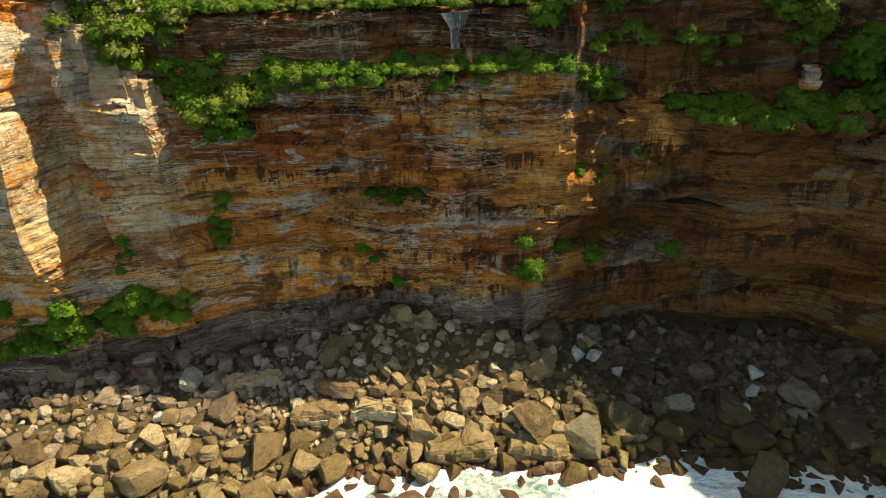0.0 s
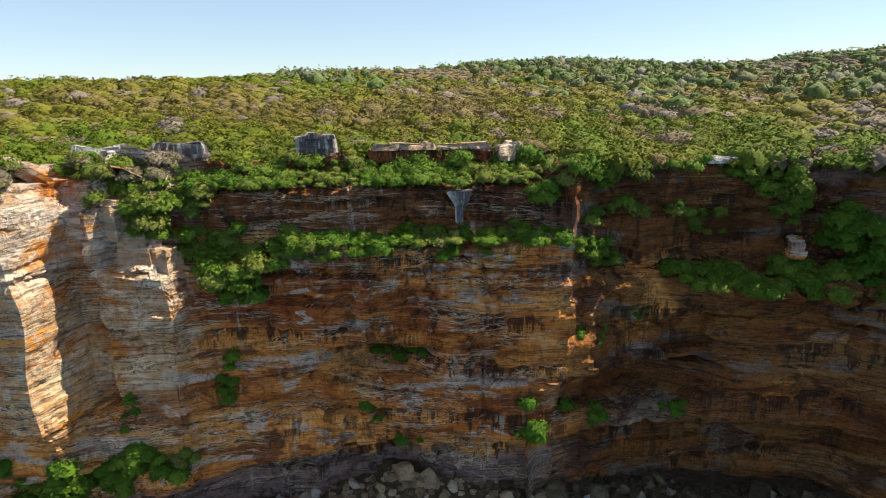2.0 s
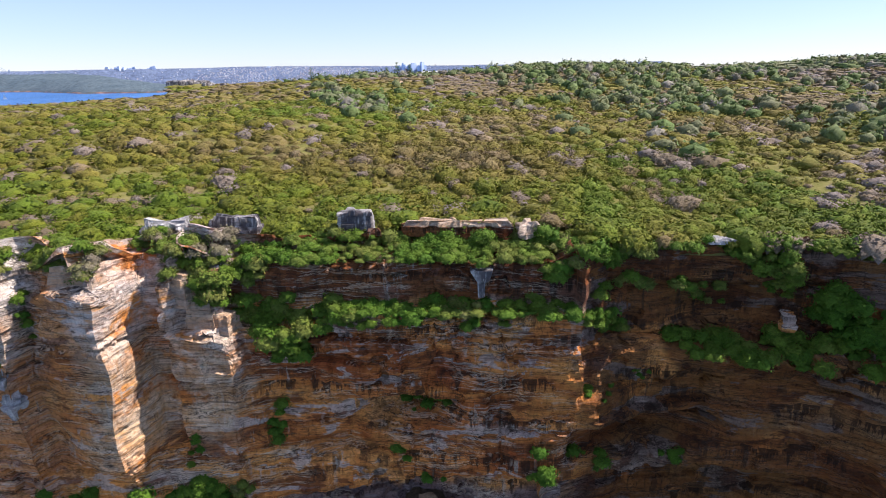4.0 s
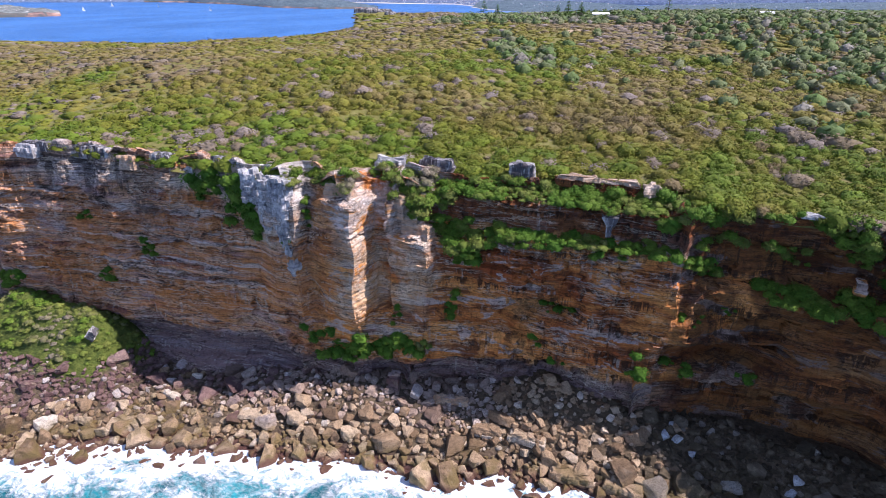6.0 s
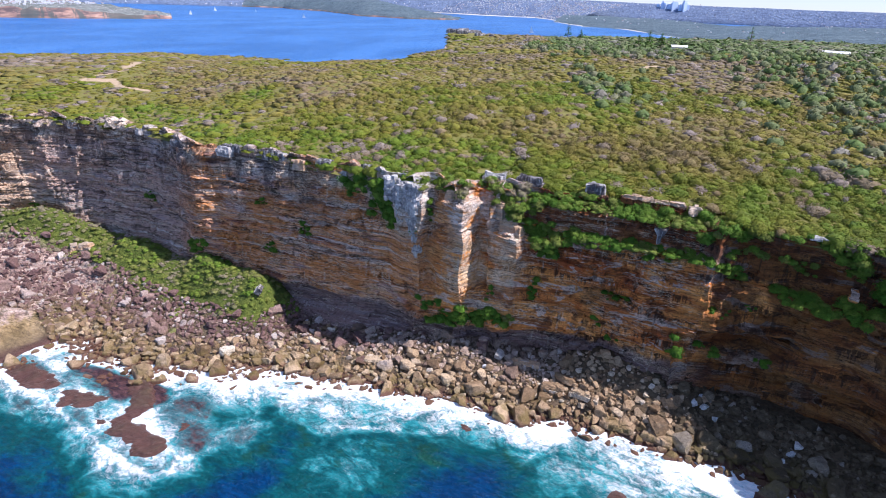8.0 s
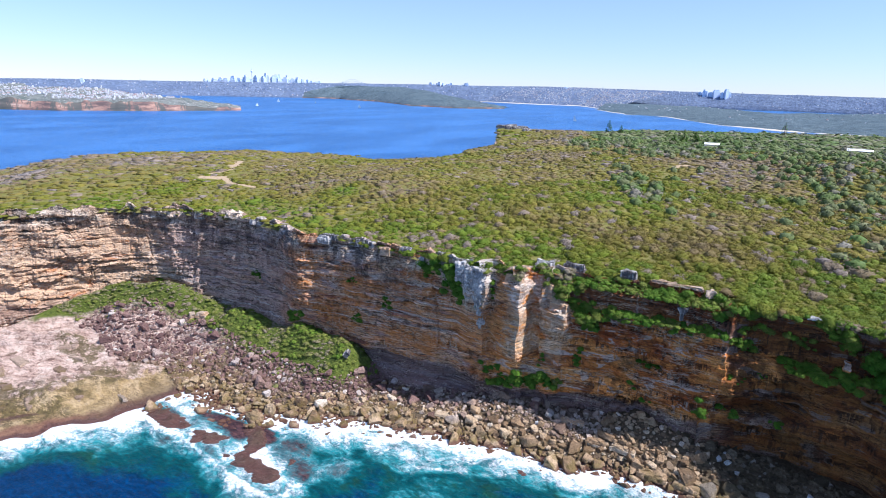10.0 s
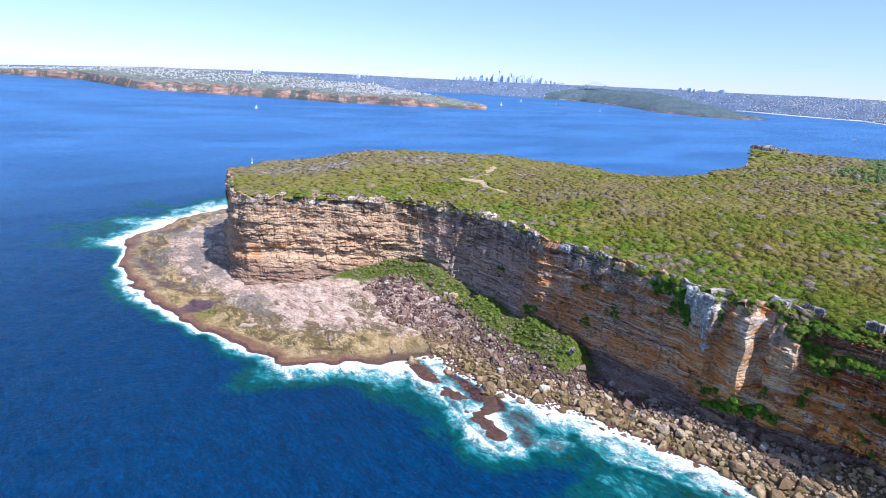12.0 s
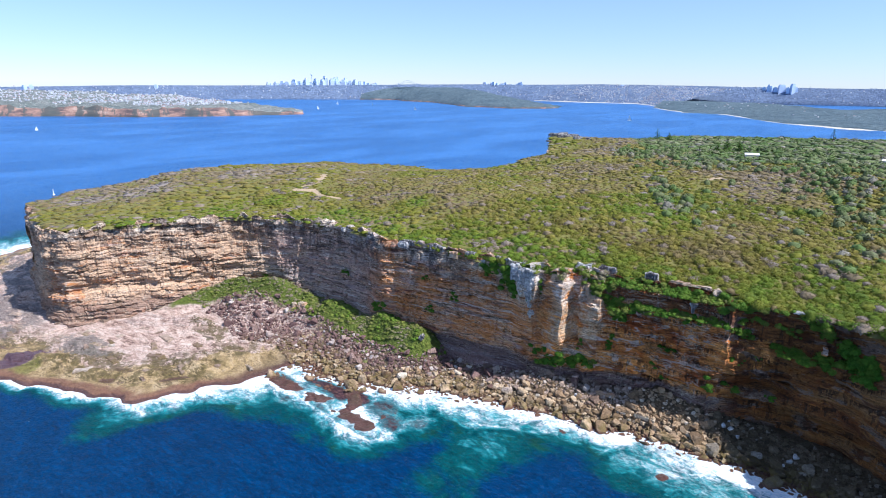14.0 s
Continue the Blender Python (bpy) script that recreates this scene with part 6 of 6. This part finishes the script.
def build_spire():
    root = thing("observation_tower", "slim observation tower with a round turret", "tower", "city skyline", "", (-3440, 2886, 92))
    part("shaft", mesh_from("shaft", *lathe([(4, 0), (2.6, 10), (2.2, 78)]), M_TOWER), root)
    part("turret", mesh_from("turret", *lathe([(2.2, 76), (7, 80), (8, 86), (6, 91), (2, 93)]), M_TOWER), root)
    part("spire", mesh_from("spire", *lathe([(1.2, 92), (0.7, 108), (0.2, 112)]), M_TOWER), root)


build_spire()


def build_bridge():
    """The arch bridge on the skyline, seen side on."""
    root = thing("arch_bridge", "hazy grey steel arch bridge in the far distance", "bridge", "", "", (-2932, 3387, 100))
    root.rotation_euler = (0, 0, math.atan2(3387 + 128, -2932 - 35) - math.pi / 2)
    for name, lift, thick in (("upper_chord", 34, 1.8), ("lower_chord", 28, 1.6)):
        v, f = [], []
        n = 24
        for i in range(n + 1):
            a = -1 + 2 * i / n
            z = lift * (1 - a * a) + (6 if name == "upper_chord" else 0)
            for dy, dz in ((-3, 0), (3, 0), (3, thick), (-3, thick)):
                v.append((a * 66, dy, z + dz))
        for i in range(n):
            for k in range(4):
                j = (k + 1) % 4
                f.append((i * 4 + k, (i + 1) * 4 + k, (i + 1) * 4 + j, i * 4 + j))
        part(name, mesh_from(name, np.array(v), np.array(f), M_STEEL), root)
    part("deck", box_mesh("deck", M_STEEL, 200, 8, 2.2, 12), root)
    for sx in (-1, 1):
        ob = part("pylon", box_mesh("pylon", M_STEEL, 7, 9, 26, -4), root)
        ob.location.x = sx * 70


build_bridge()


def sailboat(x, y, yaw, size):
    root = thing("sailboat", "small white sailing yacht heeling on blue water", "sailboat", "yachts on the harbour", "", (x, y, 0))
    root.rotation_euler = (radians(8), 0, radians(yaw))
    v, f = [], []
    n = 9
    for i in range(n):
        a = -1 + 2 * i / (n - 1)
        w = 1.5 * (1 - max(0, a) ** 2.2) * (0.75 + 0.25 * (1 - max(0, -a)))
        for dy, dz in ((-w, 1.1), (-w * 0.75, 0.2), (0, -0.5), (w * 0.75, 0.2), (w, 1.1)):
            v.append((a * 5.5, dy, dz))
    for i in range(n - 1):
        for k in range(4):
            f.append((i * 5 + k, (i + 1) * 5 + k, (i + 1) * 5 + k + 1, i * 5 + k + 1))
        f.append((i * 5 + 4, (i + 1) * 5 + 4, (i + 1) * 5, i * 5))
    f.append((0, 1, 2, 3))
    part("hull", mesh_from("hull", np.array(v) * size, np.array(f), M_WHITE), root)
    part("mast", mesh_from("mast", np.array(lathe([(0.12, 1.0), (0.08, 15.0)], 6)[0]) * size, lathe([(0.12, 1.0), (0.08, 15.0)], 6)[1], M_WHITE), root)
    for name, pts in (("mainsail", ((-0.1, 2.2), (-4.8, 2.2), (-0.1, 14.6))), ("jib", ((0.3, 1.6), (4.9, 1.4), (0.2, 12.5)))):
        v = []
        m = 5
        for i in range(m + 1):
            u = i / m
            a = [pts[0][k] + (pts[2][k] - pts[0][k]) * u for k in (0, 1)]
            b = [pts[1][k] + (pts[2][k] - pts[1][k]) * u for k in (0, 1)]
            for j in range(4):
                t = j / 3
                v.append((a[0] + (b[0] - a[0]) * t, 0.6 * math.sin(math.pi * t) * (1 - u), a[1] + (b[1] - a[1]) * t))
        v = np.array(v) * size
        back = v + np.array([0, 0.04, 0])
        fc = grid_faces(m + 1, 4)
        part(name, mesh_from(name, np.concatenate([v, back]), np.concatenate([fc, fc[:, ::-1] + len(v)]), M_WHITE), root)


for x, y, yaw, size in ((-1737, 2023, 20, 1.3), (-671, 1891, -15, 1.5), (-2096, 1746, 60, 1.2), (-1640, 432, 100, 0.8), (-2500, 2250, 40, 1.4), (-2300, 2330, -20, 1.2)):
    sailboat(x, y, yaw, size)


# ---- small things on the plateau ----
def build_marker(x, y):
    z = float(plateau(np.array([x]), np.array([y]))[0])
    root = thing("beacon_post", "small white marker post near the cliff edge", "post", "", "", (x, y, z))
    part("post", mesh_from("post", *lathe([(0.22, -0.5), (0.18, 3.4), (0.05, 3.6)]), M_WHITE), root)
    part("base", box_mesh("base", M_WHITE, 1.2, 1.2, 0.8, -0.4, 0.05), root)


build_marker(-366, 2)


def low_building(x, y, w, d, yaw):
    z = float(plateau(np.array([x]), np.array([y]))[0])
    root = thing("low_building", "long low pale building among the trees", "building", "", "", (x, y, z))
    root.rotation_euler = (0, 0, radians(yaw))
    part("wall", box_mesh("wall", M_WALL, w, d, 3.5, -1, 0.05), root)
    v = np.array([(-w / 2 - .5, -d / 2 - .5, 2.5), (w / 2 + .5, -d / 2 - .5, 2.5), (w / 2 + .5, d / 2 + .5, 2.5), (-w / 2 - .5, d / 2 + .5, 2.5), (-w / 2 - .5, 0, 3.6), (w / 2 + .5, 0, 3.6)], float)
    part("roof", mesh_from("roof", v, [np.array([(0, 1, 5, 4), (2, 3, 4, 5), (3, 2, 1, 0)]), np.array([(0, 4, 3), (1, 2, 5)])], M_WHITE), root, "white low-pitched roof")


low_building(-34, 352, 9, 4, 12)
low_building(52, 350, 13, 4, -4)


def pine(x, y, h, seed):
    z = float(plateau(np.array([x]), np.array([y]))[0])
    r = np.random.RandomState(seed)
    root = thing("pine_tree", "dark green pine tree standing above the heath", "tree", "pines on the plateau", "", (x, y, z))
    part("trunk", mesh_from("trunk", *lathe([(0.4, -0.5), (0.3, h * 0.5), (0.08, h)], 8), m_bark), root)
    px, py, pz, rad = [], [], [], []
    for k in range(11):
        f = 0.2 + 0.78 * k / 10
        for a in range(5):
            ang = r.uniform(0, 6.28)
            reach = (1 - f) * h * 0.24 + 0.3
            px.append(math.cos(ang) * reach), py.append(math.sin(ang) * reach), pz.append(f * h), rad.append(0.5 + 0.8 * (1 - f))
    n = len(px)
    v, t, a = scatter([bush_shape(44, 0.26, 990, 1, 0.5)], np.array(px), np.array(py), np.array(pz), np.array(rad), np.full(n, 0.7), r.uniform(0, 6.28, n), np.full(n, 0.05), np.zeros(n, int))
    part("crown", mesh_from("crown", v, t, M_LUSH, False, {"tint": a}), root)


m_bark = m_plain("bark", (0.12, 0.085, 0.06), 0.9, 0.3, 3.0)
for i, (x, y, h) in enumerate(((-149, 496, 13), (-138, 500, 9), (3, 560, 14), (-60, 395, 11), (-52, 400, 9), (-66, 388, 8))):
    pine(x, y, h, i)


# pale blocks lying in the shade of the cove, and one on the sunlit rocks
for i, (x, y, rad) in enumerate(((16, 59, 1.1), (18.4, 59.4, 0.9), (21, 57.6, 0.9), (17.2, 62.5, 0.7), (38.5, 57.5, 1.0), (37, 55, 0.9), (-34, 49.6, 0.8), (35.5, 53, 0.7))):
    v, faces = BOULDERS[i]
    ob = new("pale_block", mesh_from("pale_block", v, faces, M_CHALK))
    ob.matrix_world = Matrix.LocRotScale((x, y, float(shore_height(np.array([x]), np.array([y]))[0]) + rad * 0.9), turn_matrix(random.Random(i), 0.3).to_quaternion(), (rad, rad, rad))
    tagged(ob, "freshly broken bluish white block among dark boulders", "boulder", "pale fallen blocks")

# flat ledges of bedrock between the boulders
for i, (x, y, sx, sy, yaw) in enumerate(((-16, 51.5, 6, 3.4, 8), (-8, 51.5, 7, 2.6, -4), (1, 48.6, 8, 3.4, 5), (10, 48.6, 7, 3.6, -6), (-25, 55.5, 8, 2.4, 10), (-62, 41, 7, 3.2, 16), (-86, 31, 7, 4, 24))):
    z = float(shore_height(np.array([x]), np.array([y]))[0])
    outcrop(x, y, z - 0.6, sx, sy, 1.7, yaw, 60 + i, "flat slab of ochre bedrock between tumbled boulders" if i != 4 else "smooth pale shelf of bedrock at the cliff foot", M_BOULDER if i != 4 else M_PALE, "flat_rock", "bedrock slabs on the shore")

# low ledges and loose slabs on the shore platform
slab_rng = random.Random(5)
for i in range(90):
    x, y = slab_rng.uniform(-300, -150), slab_rng.uniform(-62, 20)
    w = float(water_distance(np.array([x]), np.array([y]))[0])
    if w < 9 or bool(inside(np.array([x]), np.array([y]), OUTLINE)[0]) or y > 12 + 0.2 * (x + 150):
        continue
    z = float(shore_height(np.array([x]), np.array([y]))[0])
    outcrop(x, y, z - 0.7, slab_rng.uniform(2.5, 9), slab_rng.uniform(1.2, 3.5), slab_rng.uniform(0.9, 1.5), slab_rng.uniform(-30, 50), 400 + i, "flat worn slab of pink sandstone on the platform", M_SCREE, "flat_rock", "slabs on the shore platform")
